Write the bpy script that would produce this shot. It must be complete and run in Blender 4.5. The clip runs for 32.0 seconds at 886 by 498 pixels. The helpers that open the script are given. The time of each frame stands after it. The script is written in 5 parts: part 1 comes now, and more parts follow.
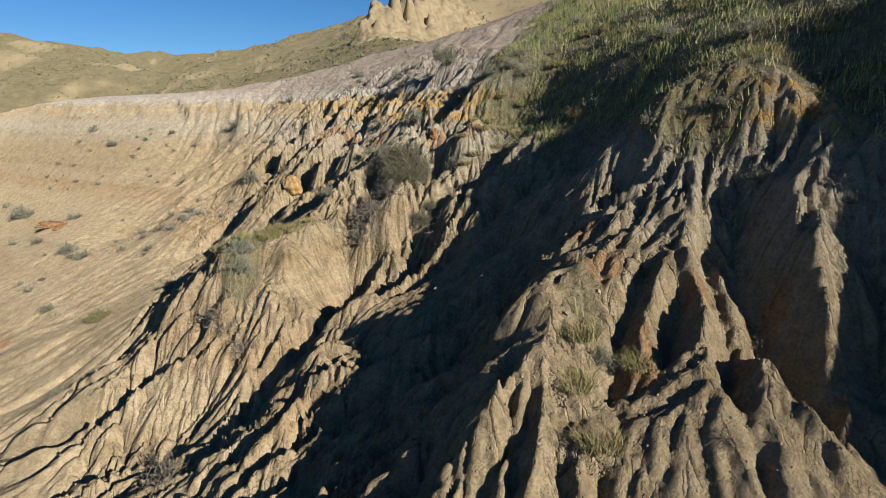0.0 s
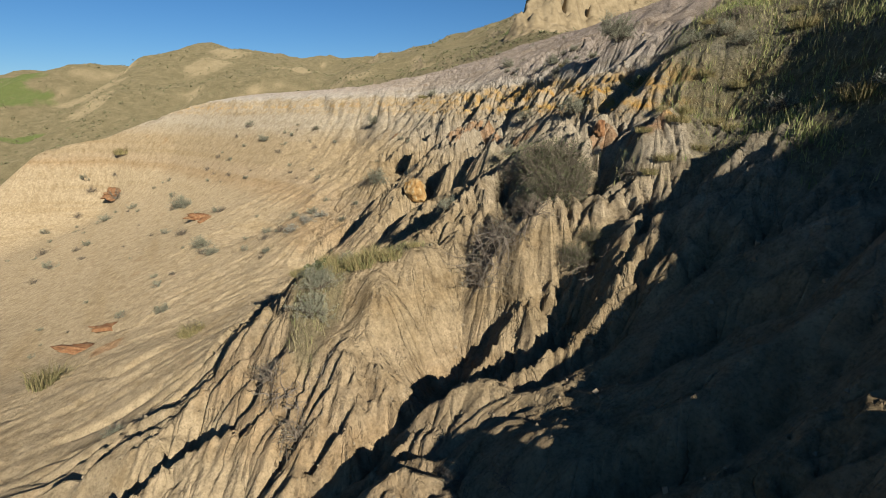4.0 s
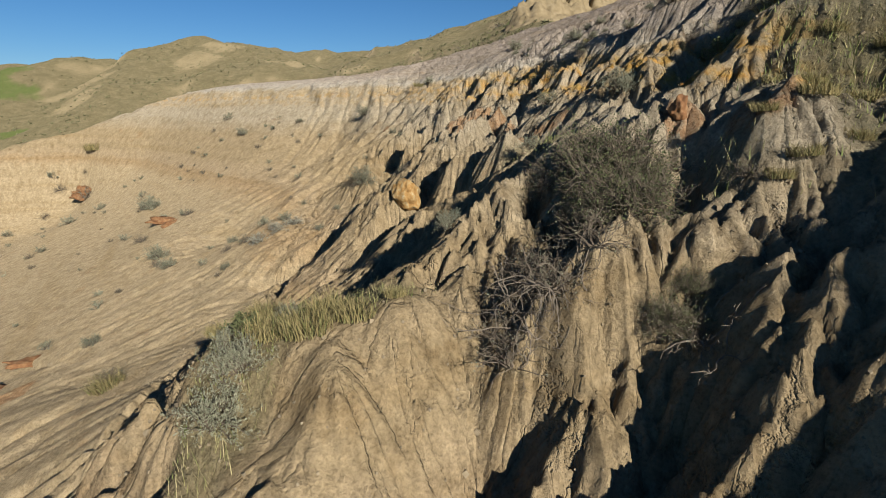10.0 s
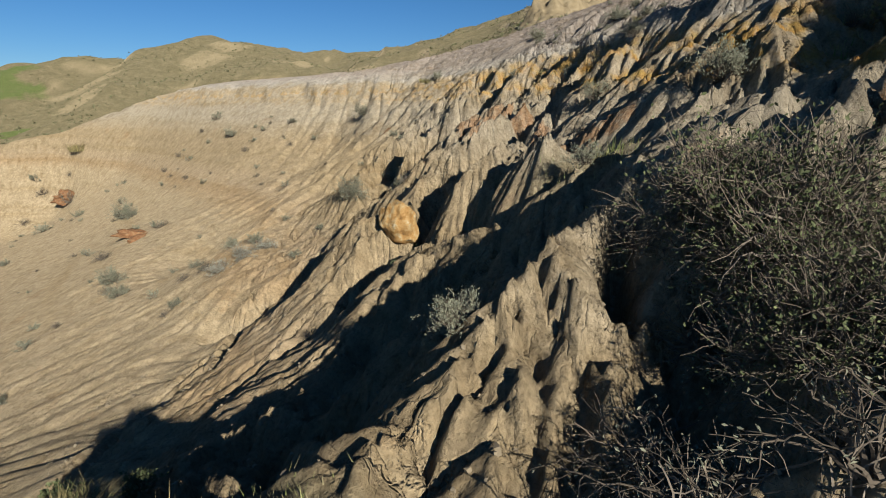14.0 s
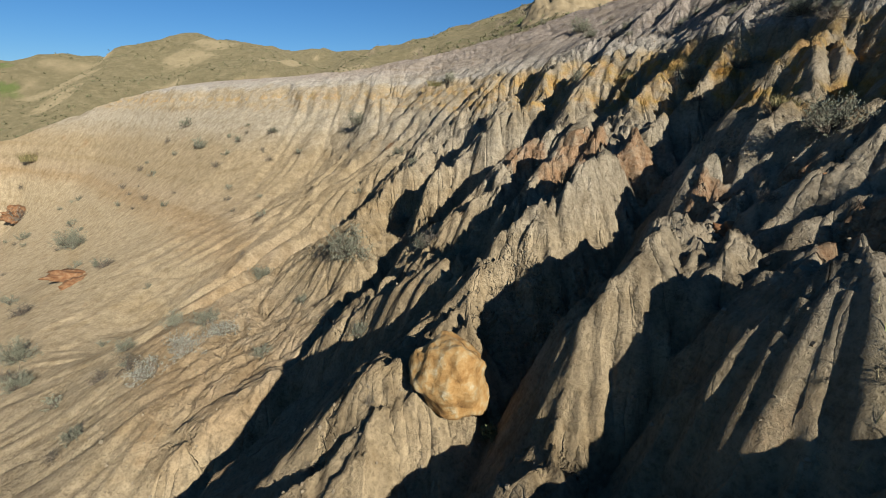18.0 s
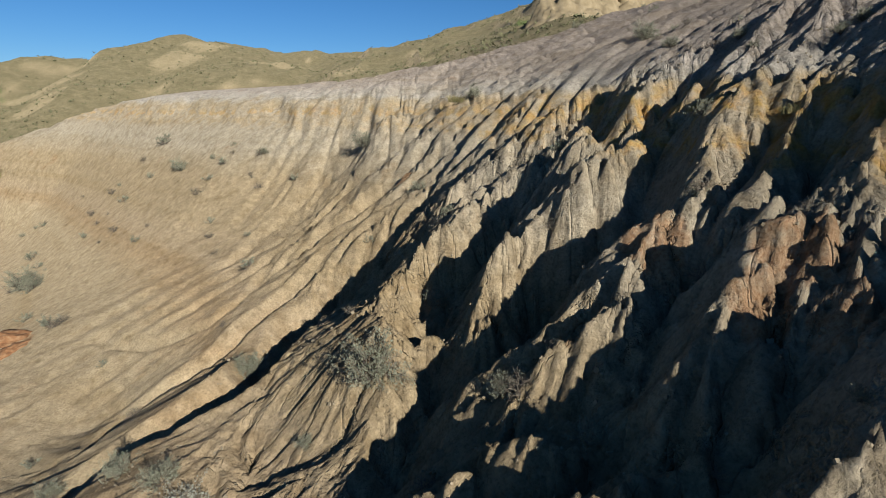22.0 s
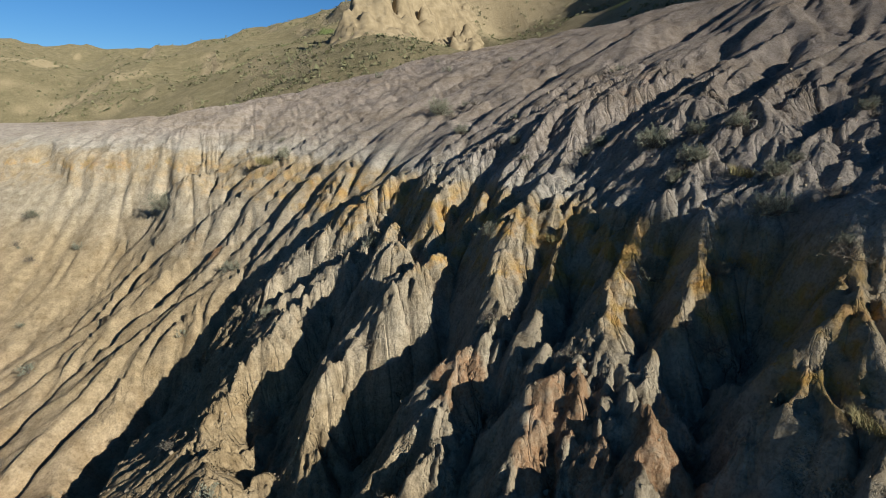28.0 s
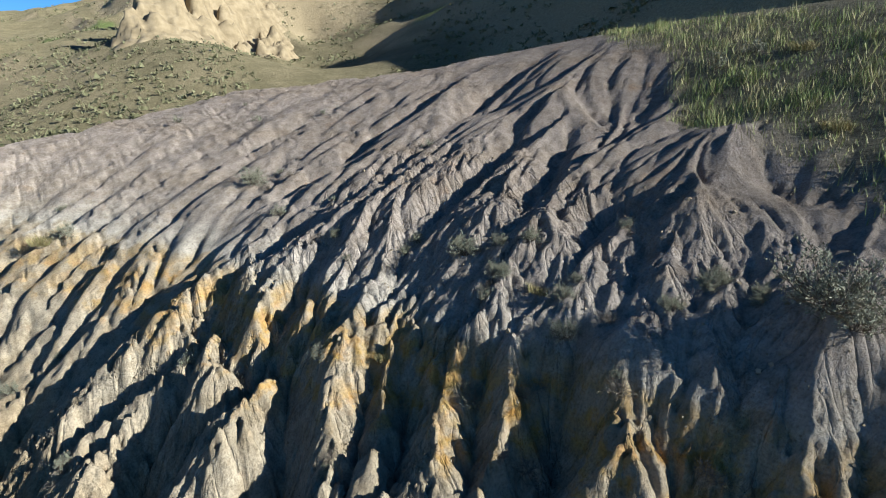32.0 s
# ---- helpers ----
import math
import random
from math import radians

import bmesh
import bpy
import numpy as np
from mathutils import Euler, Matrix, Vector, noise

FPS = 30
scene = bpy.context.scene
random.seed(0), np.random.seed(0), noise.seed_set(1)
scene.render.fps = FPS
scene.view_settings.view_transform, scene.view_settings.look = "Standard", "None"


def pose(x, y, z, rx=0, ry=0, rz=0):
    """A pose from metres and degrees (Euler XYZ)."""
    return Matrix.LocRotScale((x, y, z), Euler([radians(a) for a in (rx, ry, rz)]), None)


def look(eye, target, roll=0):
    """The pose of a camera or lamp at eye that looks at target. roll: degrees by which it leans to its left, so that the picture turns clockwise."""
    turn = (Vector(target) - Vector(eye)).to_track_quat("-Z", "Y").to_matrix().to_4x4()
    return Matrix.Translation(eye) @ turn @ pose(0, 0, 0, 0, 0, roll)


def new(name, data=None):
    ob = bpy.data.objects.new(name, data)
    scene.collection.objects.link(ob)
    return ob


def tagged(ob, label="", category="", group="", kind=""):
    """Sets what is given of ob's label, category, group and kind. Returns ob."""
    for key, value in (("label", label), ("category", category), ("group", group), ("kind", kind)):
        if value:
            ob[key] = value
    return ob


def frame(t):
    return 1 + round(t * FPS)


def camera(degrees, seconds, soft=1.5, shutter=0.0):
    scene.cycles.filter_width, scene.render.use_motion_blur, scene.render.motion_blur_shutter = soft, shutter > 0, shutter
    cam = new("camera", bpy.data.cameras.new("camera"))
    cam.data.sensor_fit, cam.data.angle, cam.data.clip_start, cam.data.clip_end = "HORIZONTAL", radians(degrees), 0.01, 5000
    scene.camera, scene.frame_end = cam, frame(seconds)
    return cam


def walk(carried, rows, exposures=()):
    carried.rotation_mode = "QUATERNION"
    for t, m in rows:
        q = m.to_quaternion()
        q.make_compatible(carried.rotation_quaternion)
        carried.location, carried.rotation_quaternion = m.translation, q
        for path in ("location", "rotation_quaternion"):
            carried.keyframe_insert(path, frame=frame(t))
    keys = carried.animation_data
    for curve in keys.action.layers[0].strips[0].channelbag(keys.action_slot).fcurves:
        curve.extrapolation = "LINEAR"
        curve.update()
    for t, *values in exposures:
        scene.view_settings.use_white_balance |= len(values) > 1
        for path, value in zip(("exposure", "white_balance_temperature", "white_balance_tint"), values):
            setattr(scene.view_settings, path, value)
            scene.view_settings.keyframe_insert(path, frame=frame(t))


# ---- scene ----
import functools

cam = camera(80.4, 32.0, soft=1.0)
PATH = (
    (0.0, pose(-0.200, -4.747, 0.011, 75.45, 0.30, -15.47)),
    (0.5, pose(-0.095, -4.253, 0.009, 75.43, 0.35, -14.52)),
    (1.0, pose(0.049, -3.740, -0.023, 75.47, 0.36, -10.68)),
    (1.5, pose(0.195, -3.202, -0.061, 75.50, 0.31, -8.92)),
    (2.0, pose(0.328, -2.659, -0.105, 75.56, 0.32, -4.65)),
    (2.5, pose(0.460, -2.107, -0.157, 75.62, 0.29, -2.41)),
    (3.0, pose(0.536, -1.554, -0.206, 75.61, 0.21, -1.20)),
    (3.5, pose(0.571, -1.044, -0.252, 75.57, 0.18, -0.35)),
    (5.5, pose(0.537, 0.480, -0.377, 75.60, 0.09, 1.87)),
    (6.0, pose(0.520, 0.773, -0.393, 75.53, 0.04, 2.07)),
    (6.5, pose(0.510, 1.045, -0.400, 75.46, 0.03, 2.09)),
    (7.0, pose(0.505, 1.292, -0.415, 75.43, 0.02, 1.98)),
    (7.5, pose(0.500, 1.528, -0.448, 75.39, 0.04, 1.66)),
    (8.0, pose(0.501, 1.766, -0.492, 75.40, 0.08, 1.40)),
    (8.5, pose(0.496, 2.007, -0.516, 75.34, 0.11, 1.11)),
    (9.0, pose(0.493, 2.298, -0.544, 75.31, 0.10, 0.81)),
    (9.5, pose(0.497, 2.661, -0.586, 75.26, 0.09, 0.43)),
    (10.0, pose(0.510, 3.067, -0.623, 75.23, 0.08, 0.11)),
    (10.5, pose(0.521, 3.484, -0.640, 75.24, 0.05, -0.06)),
    (11.0, pose(0.543, 3.912, -0.660, 75.24, 0.03, 0.46)),
    (11.5, pose(0.560, 4.339, -0.674, 75.20, -0.03, 0.46)),
    (12.0, pose(0.567, 4.763, -0.683, 75.23, -0.20, 0.66)),
    (12.5, pose(0.585, 5.213, -0.698, 75.29, -0.29, 0.96)),
    (13.0, pose(0.586, 5.683, -0.716, 75.29, -0.26, 1.02)),
    (13.5, pose(0.571, 6.183, -0.733, 75.39, -0.39, 1.14)),
    (14.0, pose(0.545, 6.723, -0.725, 75.41, -0.20, 1.20)),
    (14.5, pose(0.484, 7.263, -0.709, 75.53, -0.32, 1.10)),
    (16.5, pose(0.007, 9.800, -0.433, 75.28, -0.17, 0.55)),
    (17.0, pose(-0.165, 10.383, -0.373, 75.34, -0.23, 0.55)),
    (17.5, pose(-0.332, 10.977, -0.327, 75.34, -0.29, 0.33)),
    (18.0, pose(-0.484, 11.570, -0.328, 75.37, -0.35, 0.14)),
    (18.5, pose(-0.609, 12.159, -0.358, 75.39, -0.34, -0.03)),
    (19.0, pose(-0.730, 12.742, -0.397, 75.34, -0.33, -0.18)),
    (19.5, pose(-0.832, 13.324, -0.345, 75.29, -0.28, -0.32)),
    (20.0, pose(-0.942, 13.862, -0.207, 75.32, -0.27, -0.47)),
    (20.5, pose(-1.070, 14.367, -0.080, 75.34, -0.25, -0.55)),
    (21.0, pose(-1.230, 14.824, 0.039, 75.35, -0.24, -0.59)),
    (21.5, pose(-1.396, 15.142, 0.179, 75.41, -0.21, -0.67)),
    (22.0, pose(-1.518, 15.206, 0.300, 75.49, -0.22, -0.68)),
    (22.5, pose(-1.597, 15.132, 0.399, 75.57, -0.30, -0.66)),
    (23.0, pose(-1.605, 15.035, 0.497, 75.55, -0.27, -0.51)),
    (23.5, pose(-1.555, 15.001, 0.587, 75.56, -0.25, -0.70)),
    (24.0, pose(-1.475, 15.040, 0.714, 75.51, -0.18, -0.20)),
    (24.5, pose(-1.442, 15.126, 0.904, 75.52, -0.18, 0.40)),
    (26.5, pose(-1.546, 15.201, 1.722, 75.38, -0.30, -7.69)),
    (27.0, pose(-1.508, 15.175, 1.887, 75.42, -0.32, -11.50)),
    (27.5, pose(-1.460, 15.169, 2.064, 75.45, -0.30, -15.64)),
    (28.0, pose(-1.425, 15.170, 2.258, 75.43, -0.32, -20.36)),
    (28.5, pose(-1.426, 15.193, 2.473, 75.37, -0.26, -23.98)),
    (29.0, pose(-1.426, 15.222, 2.711, 75.32, -0.26, -28.01)),
    (29.5, pose(-1.404, 15.244, 2.936, 75.30, -0.28, -32.51)),
    (30.0, pose(-1.399, 15.227, 3.160, 75.23, -0.26, -36.55)),
    (30.5, pose(-1.396, 15.218, 3.407, 75.12, -0.24, -38.96)),
    (31.0, pose(-1.356, 15.272, 3.687, 74.93, -0.19, -39.44)),
    (31.5, pose(-1.265, 15.356, 3.996, 74.78, -0.15, -39.45)),
    (32.0, pose(-1.160, 15.441, 4.321, 74.66, -0.08, -39.38)),
)
walk(cam, PATH, exposures=((0.0, 0.88, 6150, 9), (6.0, 0.68, 6550, 9), (13.0, 0.66, 6200, 8), (19.0, 0.74, 6100, 8), (24.0, 0.72, 5950, 8), (28.0, 0.80, 6050, 7), (30.0, 1.08, 5850, 6), (32.0, 1.40, 5600, 6)))

# ---- light ----
SUN_TO = Vector((0.43, -0.79, 0.392)).normalized()
sun = new("sun", bpy.data.lights.new("sun", "SUN"))
sun.data.energy, sun.data.angle, sun.data.color = 5.0, radians(0.6), (1.0, 0.93, 0.82)
sun.matrix_world = look(SUN_TO * 60, (0, 0, 0))

world = bpy.data.worlds.new("sky")
scene.world = world
world.use_nodes = True
wn = world.node_tree.nodes
sky = wn.new("ShaderNodeTexSky")
sky.sky_type, sky.sun_disc = "NISHITA", False
sky.sun_elevation = math.asin(SUN_TO.z)
sky.sun_rotation = math.atan2(SUN_TO.x, SUN_TO.y)
sky.altitude, sky.air_density, sky.dust_density, sky.ozone_density = 1000, 0.95, 0.05, 6.0
wn["Background"].inputs["Strength"].default_value = 0.047
vivid = wn.new("ShaderNodeHueSaturation")
vivid.inputs["Saturation"].default_value = 1.12
world.node_tree.links.new(sky.outputs["Color"], vivid.inputs["Color"])
world.node_tree.links.new(vivid.outputs["Color"], wn["Background"].inputs["Color"])


# ---- landform: the plan of crests, shelves and gullies ----
CONTROL = []


def lay(*stations, step=1.2):
    """A line of the landform, given by (x, y, z) stations."""
    pts = [np.array(p, float) for p in stations]
    if len(pts) == 1:
        CONTROL.append(pts[0])
    for a, b in zip(pts, pts[1:]):
        n = max(1, int(np.linalg.norm(b - a) / step)) if np.linalg.norm(b - a) < 14 else 3
        for k in range(n):
            CONTROL.append(a + (b - a) * k / n)
    if len(pts) > 1:
        CONTROL.append(pts[-1])


# rim of the orange bed, from the near end round the bowl to its far lip
lay((6.1, 16.7, 1.5), (5.5, 17.5, 0.97), (4.7, 18.7, 0.66), (3.5, 21.1, 0.45), (2.5, 24.0, 0.3), (1.6, 29.4, 0.5), (-2.3, 35.7, 0.5), (-4.5, 36.8, 0.5))
lay((-4.5, 36.8, 0.5), (-10, 40, 0.4), (-17, 45, 0.4), (-24, 50.5, 0.2), (-28, 52, -0.8), (-33, 51.5, -2.7), (-38.5, 50, -4.1), (-42.5, 48.5, -7.5))
# foot of the bowl's steep upper wall
lay((-4.0, 34.0, -0.9), (-5.5, 33.0, -2.8), (-11, 36.0, -2.7), (-17, 41.5, -2.7), (-24, 46.5, -4.0), (-30.5, 49.7, -3.8))
lay((-9.5, 30.5, -4.6), (-18.3, 36, -6.4), (-25, 43, -7.0), (-31, 48.4, -7.6), (-37, 47.3, -9.0))
# floor of the bowl
lay((-5.3, 24.8, -4.0), (-5.1, 20.7, -4.2), (-4.2, 17.6, -4.9), (-5.9, 20.0, -4.65), (-6.9, 19.4, -5.6), (-5.65, 15.9, -5.75), (-7.3, 14.9, -6.5))
lay((-13.8, 29.2, -6.2), (-10.4, 22.8, -6.3), (-11.4, 21.8, -6.9), (-10.0, 17.8, -7.0), (-12.5, 16.6, -8.3))
lay((-7.9, 12.4, -6.6), (-6.7, 9.5, -6.8))
lay((-28, 38, -9), (-20, 22, -9.5), (-16, 8, -9.5), (-9, -3, -8.5), (-4, -9, -8.5))
lay((-50, 42, -14), (-40, 14, -15), (-25, -15, -14))
# grey slope and its crest
lay((4.1, 29.3, 1.8), (3.9, 26.5, 1.76), (4.4, 23.0, 1.3), (7.1, 19.5, 2.2), (7.6, 16.5, 2.2))
lay((9.5, 27.7, 3.84), (11.6, 24.8, 4.4), (11.1, 21.0, 3.9), (9.4, 18.9, 2.9), (9.6, 13, 2.9), (9.5, 7, 2.2), (9.5, 1, 1.6), (9.5, -6, 1.2))
lay((-12, 50, 1.3), (-4.5, 46, 1.9), (1.2, 44, 3.0), (8, 42, 4.8), (13.5, 35, 5.6), (16.5, 31, 6.5), (19, 26, 7.2), (20, 18, 7.6), (20, 8, 7.2), (20, -6, 6.5))
lay((32, 22, 3), (25, 38, 3), (14, 50, 2.4), (2, 57, 0.8), (-14, 62, -2), (-34, 58, -8))
# slopes under the rim
lay((0.2, 22.6, -0.76), (-0.7, 24.1, -2.0), (-1.6, 26.4, -1.8), (-2.3, 32.9, -0.5))
lay((-2.3, 21.2, -2.9), (-1.7, 20.9, -2.9), (-0.6, 19.6, -2.1), (0.4, 18.5, -1.6), (1.0, 19.1, -1.1), (1.5, 20.0, -0.9), (2.3, 21.5, -0.3))
lay((-3.3, 18.2, -4.4), (-1.2, 15.8, -3.8), (-0.6, 15.9, -2.95), (-0.3, 15.7, -2.9), (0.6, 15.2, -2.5), (1.7, 15.6, -1.5), (2.5, 16.1, -0.94), (3.3, 17.0, -0.4))
lay((3.2, 20.5, -0.1), (3.8, 19.5, 0.0), (4.0, 18.5, -0.1), (4.2, 17.7, -0.28))
# second spur with the grass shelf
lay((7.5, 15.1, 2.3), (6.3, 16.7, 1.75), (5.65, 17.4, 1.0))
lay((5.2, 16.9, 0.73), (4.4, 17.6, 0.2))
lay((7.36, 18.5, 2.05), (5.9, 19.9, 1.34))
lay((5.1, 13.8, 0.3), (3.8, 14.8, -0.25), (2.15, 13.4, -1.7), (1.7, 14.0, -1.6))
lay((6.0, 10.2, -0.4), (4.2, 11.4, -0.6), (3.4, 10.7, -1.3), (2.15, 12.4, -2.2), (1.46, 12.6, -2.05), (1.1, 11.3, -2.15), (0.95, 10.5, -2.2), (0.8, 9.6, -2.35), (0.4, 9.4, -2.7), (-0.1, 9.5, -2.85), (-2.4, 10.0, -2.8), (-1.6, 7.6, -3.4))
lay((-3.3, 16.0, -4.6), (-1.2, 14.0, -4.2), (-1.2, 11.4, -4.0))
lay((-0.6, 14.6, -3.6), (0.2, 13.6, -3.3))
lay((0.8, 12.3, -2.95), (0.45, 11.0, -3.3), (0.25, 10.25, -3.3), (-0.35, 10.45, -3.3), (-0.8, 10.9, -3.5))
lay((-3.4, 9.4, -4.9), (-3.2, 6.0, -5.9))
# gully under its wall
lay((2.7, 8.6, -2.4), (1.9, 8.6, -2.8), (0.9, 7.7, -4.0), (-0.5, 7.3, -4.5), (-1.9, 5.6, -5.3), (-4, 4.0, -6.4))
lay((5.1, 9.2, -1.2), (4.1, 8.5, -1.83), (3.65, 7.1, -2.4), (2.9, 6.9, -2.9), (2.0, 6.55, -3.5), (1.2, 6.2, -4.0))
lay((8.2, 8.0, 1.5), (7.7, 10.8, 1.25), (5.6, 11.5, 0.6))
lay((6.9, 8.6, 0.0), (6.9, 7.5, 0.1), (6.4, 5.8, -0.6), (6.25, 4.1, 0.15))
lay((5.2, 8.1, -0.8))
# dark flank and first spur
lay((0.4, 6.2, -4.6), (0.8, 5.4, -4.2), (0.3, 4.8, -4.2), (-0.6, 4.2, -4.5))
lay((2.7, 4.3, -3.5), (2.1, 2.4, -3.4))
lay((4.5, 3.1, -2.0), (4.0, 4.1, -2.7), (3.5, 5.0, -2.95), (3.2, 5.9, -3.2), (2.75, 6.2, -3.5))
lay((3.75, 6.2, -2.65))
lay((6.9, 4.5, 0.55), (7.3, 3.6, 0.8))
lay((2.0, 3.5, -3.8), (1.6, 4.4, -4.05), (1.9, 5.2, -3.95), (2.6, 5.0, -3.6))
lay((3.9, 0.6, -2.3), (3.05, 0.13, -2.7))
lay((5.5, 4.4, -1.0), (5.0, 5.2, -1.9), (4.4, 6.0, -2.5))
lay((5.7, 3.9, 0.05), (6.1, 3.2, 0.35), (6.5, 2.6, 0.2))
lay((7.0, 3.0, 0.45), (5.6, 2.3, -0.92), (5.3, 1.5, -1.45), (4.8, 0.7, -1.74), (4.3, -0.4, -2.44), (3.6, -2.0, -3.2))
lay((3.6, 2.0, -1.95), (2.75, 1.1, -2.25), (2.7, 0.5, -2.7), (1.9, -1.0, -4.0))
lay((6.6, -1.5, -1.6), (5.3, -2.5, -3.4), (3.0, -5, -5))
# hill beside the grassed slope, whose shade lies over the hollow beyond the crest
lay((40, 22, 16), (52, 23, 28), (62, 28, 36))
# far hills
lay((-31, 180, 12.4), (-68, 190, 19.5))
lay((-150, 190, 13), (-115, 188, 16), (-86, 185, 22), (-60, 200, 20.5), (-37, 212, 18.6), (-8, 178, 19.5), (20, 121, 21), (40, 120, 33), (70, 120, 45))
lay((15, 70, 9.5), (12.7, 77, 10.6), (17, 95, 14.5))
lay((34, 50, 7), (46, 62, 18), (62, 76, 27), (72, 92, 32))
lay((30, 80, 7), (42, 104, 14))
lay((-20, 90, -4), (-60, 95, -8), (-100, 110, -6), (-90, 60, -16))
lay((0, 80, 4), (-4, 110, 8))
lay((-300, 330, 10), (-100, 400, 14), (100, 400, 45), (330, 330, 60), (330, 0, 40), (200, -200, 20), (0, -200, -20), (-300, -100, -25), (-300, 120, -10))
# ---- finer plan of the near slopes: crests of ribs, and places between them ----
NEAR = []


def rib(*stations):
    """A crest, drawn straight from station to station."""
    pts = [np.array(p, float) for p in stations]
    for a, b in zip(pts, pts[1:]):
        n = max(1, int(np.linalg.norm(b - a) / 0.35)) if np.linalg.norm(b - a) < 2.5 else 1
        NEAR.extend(a + (b - a) * k / n for k in range(n))
    NEAR.append(pts[-1])


def spots(*stations):
    """Single places on a slope."""
    NEAR.extend(np.array(p, float) for p in stations)


# ribs under the orange bed
rib((-4.37, 27.62, -3.39), (-3.74, 27.92, -2.90), (-2.96, 28.41, -2.32), (-2.11, 29.50, -1.73), (-1.21, 28.72, -1.36))
rib((-3.40, 24.51, -3.47), (-2.95, 24.95, -3.32), (-1.68, 24.19, -1.92), (-1.11, 25.04, -1.56), (0.28, 24.94, -0.68), (0.96, 24.69, -0.15), (1.63, 24.46, 0.35), (2.23, 24.60, 0.59))
rib((-0.54, 22.67, -2.00), (-0.16, 22.49, -1.33), (0.27, 22.81, -0.70), (0.79, 22.91, -0.43), (1.56, 23.53, -0.18), (2.02, 24.17, 0.46))
rib((0.13, 21.04, -1.64), (0.48, 20.90, -1.25), (0.97, 20.94, -0.92), (1.58, 20.96, -0.75), (2.02, 21.18, -0.34), (2.33, 21.43, 0.03), (2.83, 21.89, 0.36), (3.25, 22.24, 0.71))
rib((1.48, 19.79, -0.88), (1.83, 19.73, -0.81), (2.24, 19.96, -0.48), (2.57, 20.24, -0.14), (3.14, 20.61, 0.25))
rib((1.90, 19.20, -0.73), (1.89, 18.71, -0.76), (2.19, 18.51, -0.75), (2.62, 18.68, -0.57), (2.95, 18.97, -0.29), (3.20, 19.28, -0.08), (3.50, 19.55, 0.35), (3.86, 19.71, 0.74))
rib((3.71, 17.62, -0.16), (3.67, 17.99, 0.22), (3.88, 18.49, 0.49), (4.28, 18.74, 0.80), (4.48, 18.78, 1.11))
rib((2.77, 18.88, -0.31), (3.26, 19.29, 0.02), (3.52, 19.60, 0.52), (4.20, 19.91, 0.97), (4.95, 20.50, 1.32))
rib((0.39, 22.81, -0.64), (1.32, 23.13, -0.16), (2.17, 24.40, 0.41))
rib((1.68, 21.20, -0.62), (2.19, 21.42, -0.11), (2.73, 21.94, 0.44))
rib((2.52, 20.23, -0.19), (3.11, 20.58, 0.29))
rib((3.72, 18.06, 0.29), (4.40, 18.69, 0.81))
rib((4.81, 18.04, 1.09), (4.60, 17.63, 0.74))
# ribs of the middle slope
rib((-0.77, 17.68, -2.71), (-0.60, 17.99, -2.39), (-0.24, 18.39, -2.11), (0.04, 18.60, -1.84), (0.36, 18.79, -1.54), (0.70, 18.98, -1.27), (1.07, 19.30, -0.98))
rib((0.71, 16.95, -1.65), (0.79, 17.22, -1.37), (1.08, 17.84, -1.15), (1.33, 17.91, -1.00), (1.96, 18.51, -0.83))
rib((2.41, 20.14, -0.37), (3.04, 20.65, 0.05))
rib((-0.92, 19.64, -2.47), (-0.59, 19.90, -2.17), (-0.13, 20.11, -1.83), (0.29, 20.42, -1.38), (0.88, 20.87, -1.04), (1.37, 20.94, -0.82), (1.87, 21.14, -0.56))
rib((-1.68, 21.46, -2.87), (-2.14, 21.24, -3.21), (-2.76, 21.00, -3.84), (-3.30, 20.41, -4.08))
rib((-1.43, 21.67, -2.68), (-0.94, 21.99, -1.98), (-0.42, 22.40, -1.37), (0.21, 22.55, -0.85), (0.93, 22.78, -0.43), (1.75, 23.85, 0.01))
rib((1.26, 15.86, -1.38), (1.02, 15.40, -1.70), (0.78, 15.14, -1.98), (0.56, 14.96, -2.33), (0.30, 14.69, -2.61), (-0.00, 14.36, -2.81))
rib((-0.84, 15.70, -2.82), (-1.22, 15.47, -3.08), (-1.56, 15.38, -3.40), (-1.97, 15.19, -3.67))
rib((-0.08, 16.61, -2.27), (0.33, 16.74, -1.87), (0.74, 17.03, -1.54), (1.34, 17.53, -1.32))
# ribs in the gully under the second spur
rib((0.73, 6.81, -4.06), (1.08, 6.84, -3.75), (1.45, 7.13, -3.56), (1.77, 7.36, -3.16), (2.21, 7.77, -2.82), (2.51, 7.86, -2.39))
rib((1.90, 6.04, -3.39), (2.28, 6.34, -3.22), (2.62, 6.42, -2.89), (2.96, 6.43, -2.52), (3.31, 6.43, -2.31))
rib((0.54, 5.52, -3.93), (1.02, 5.85, -3.83), (1.48, 5.86, -3.56), (2.05, 6.33, -3.43), (2.46, 6.39, -3.05), (2.92, 6.38, -2.76), (3.30, 6.42, -2.32))
rib((1.99, 7.97, -2.70), (2.19, 7.98, -2.52), (2.39, 7.90, -2.38), (2.77, 8.12, -2.20))
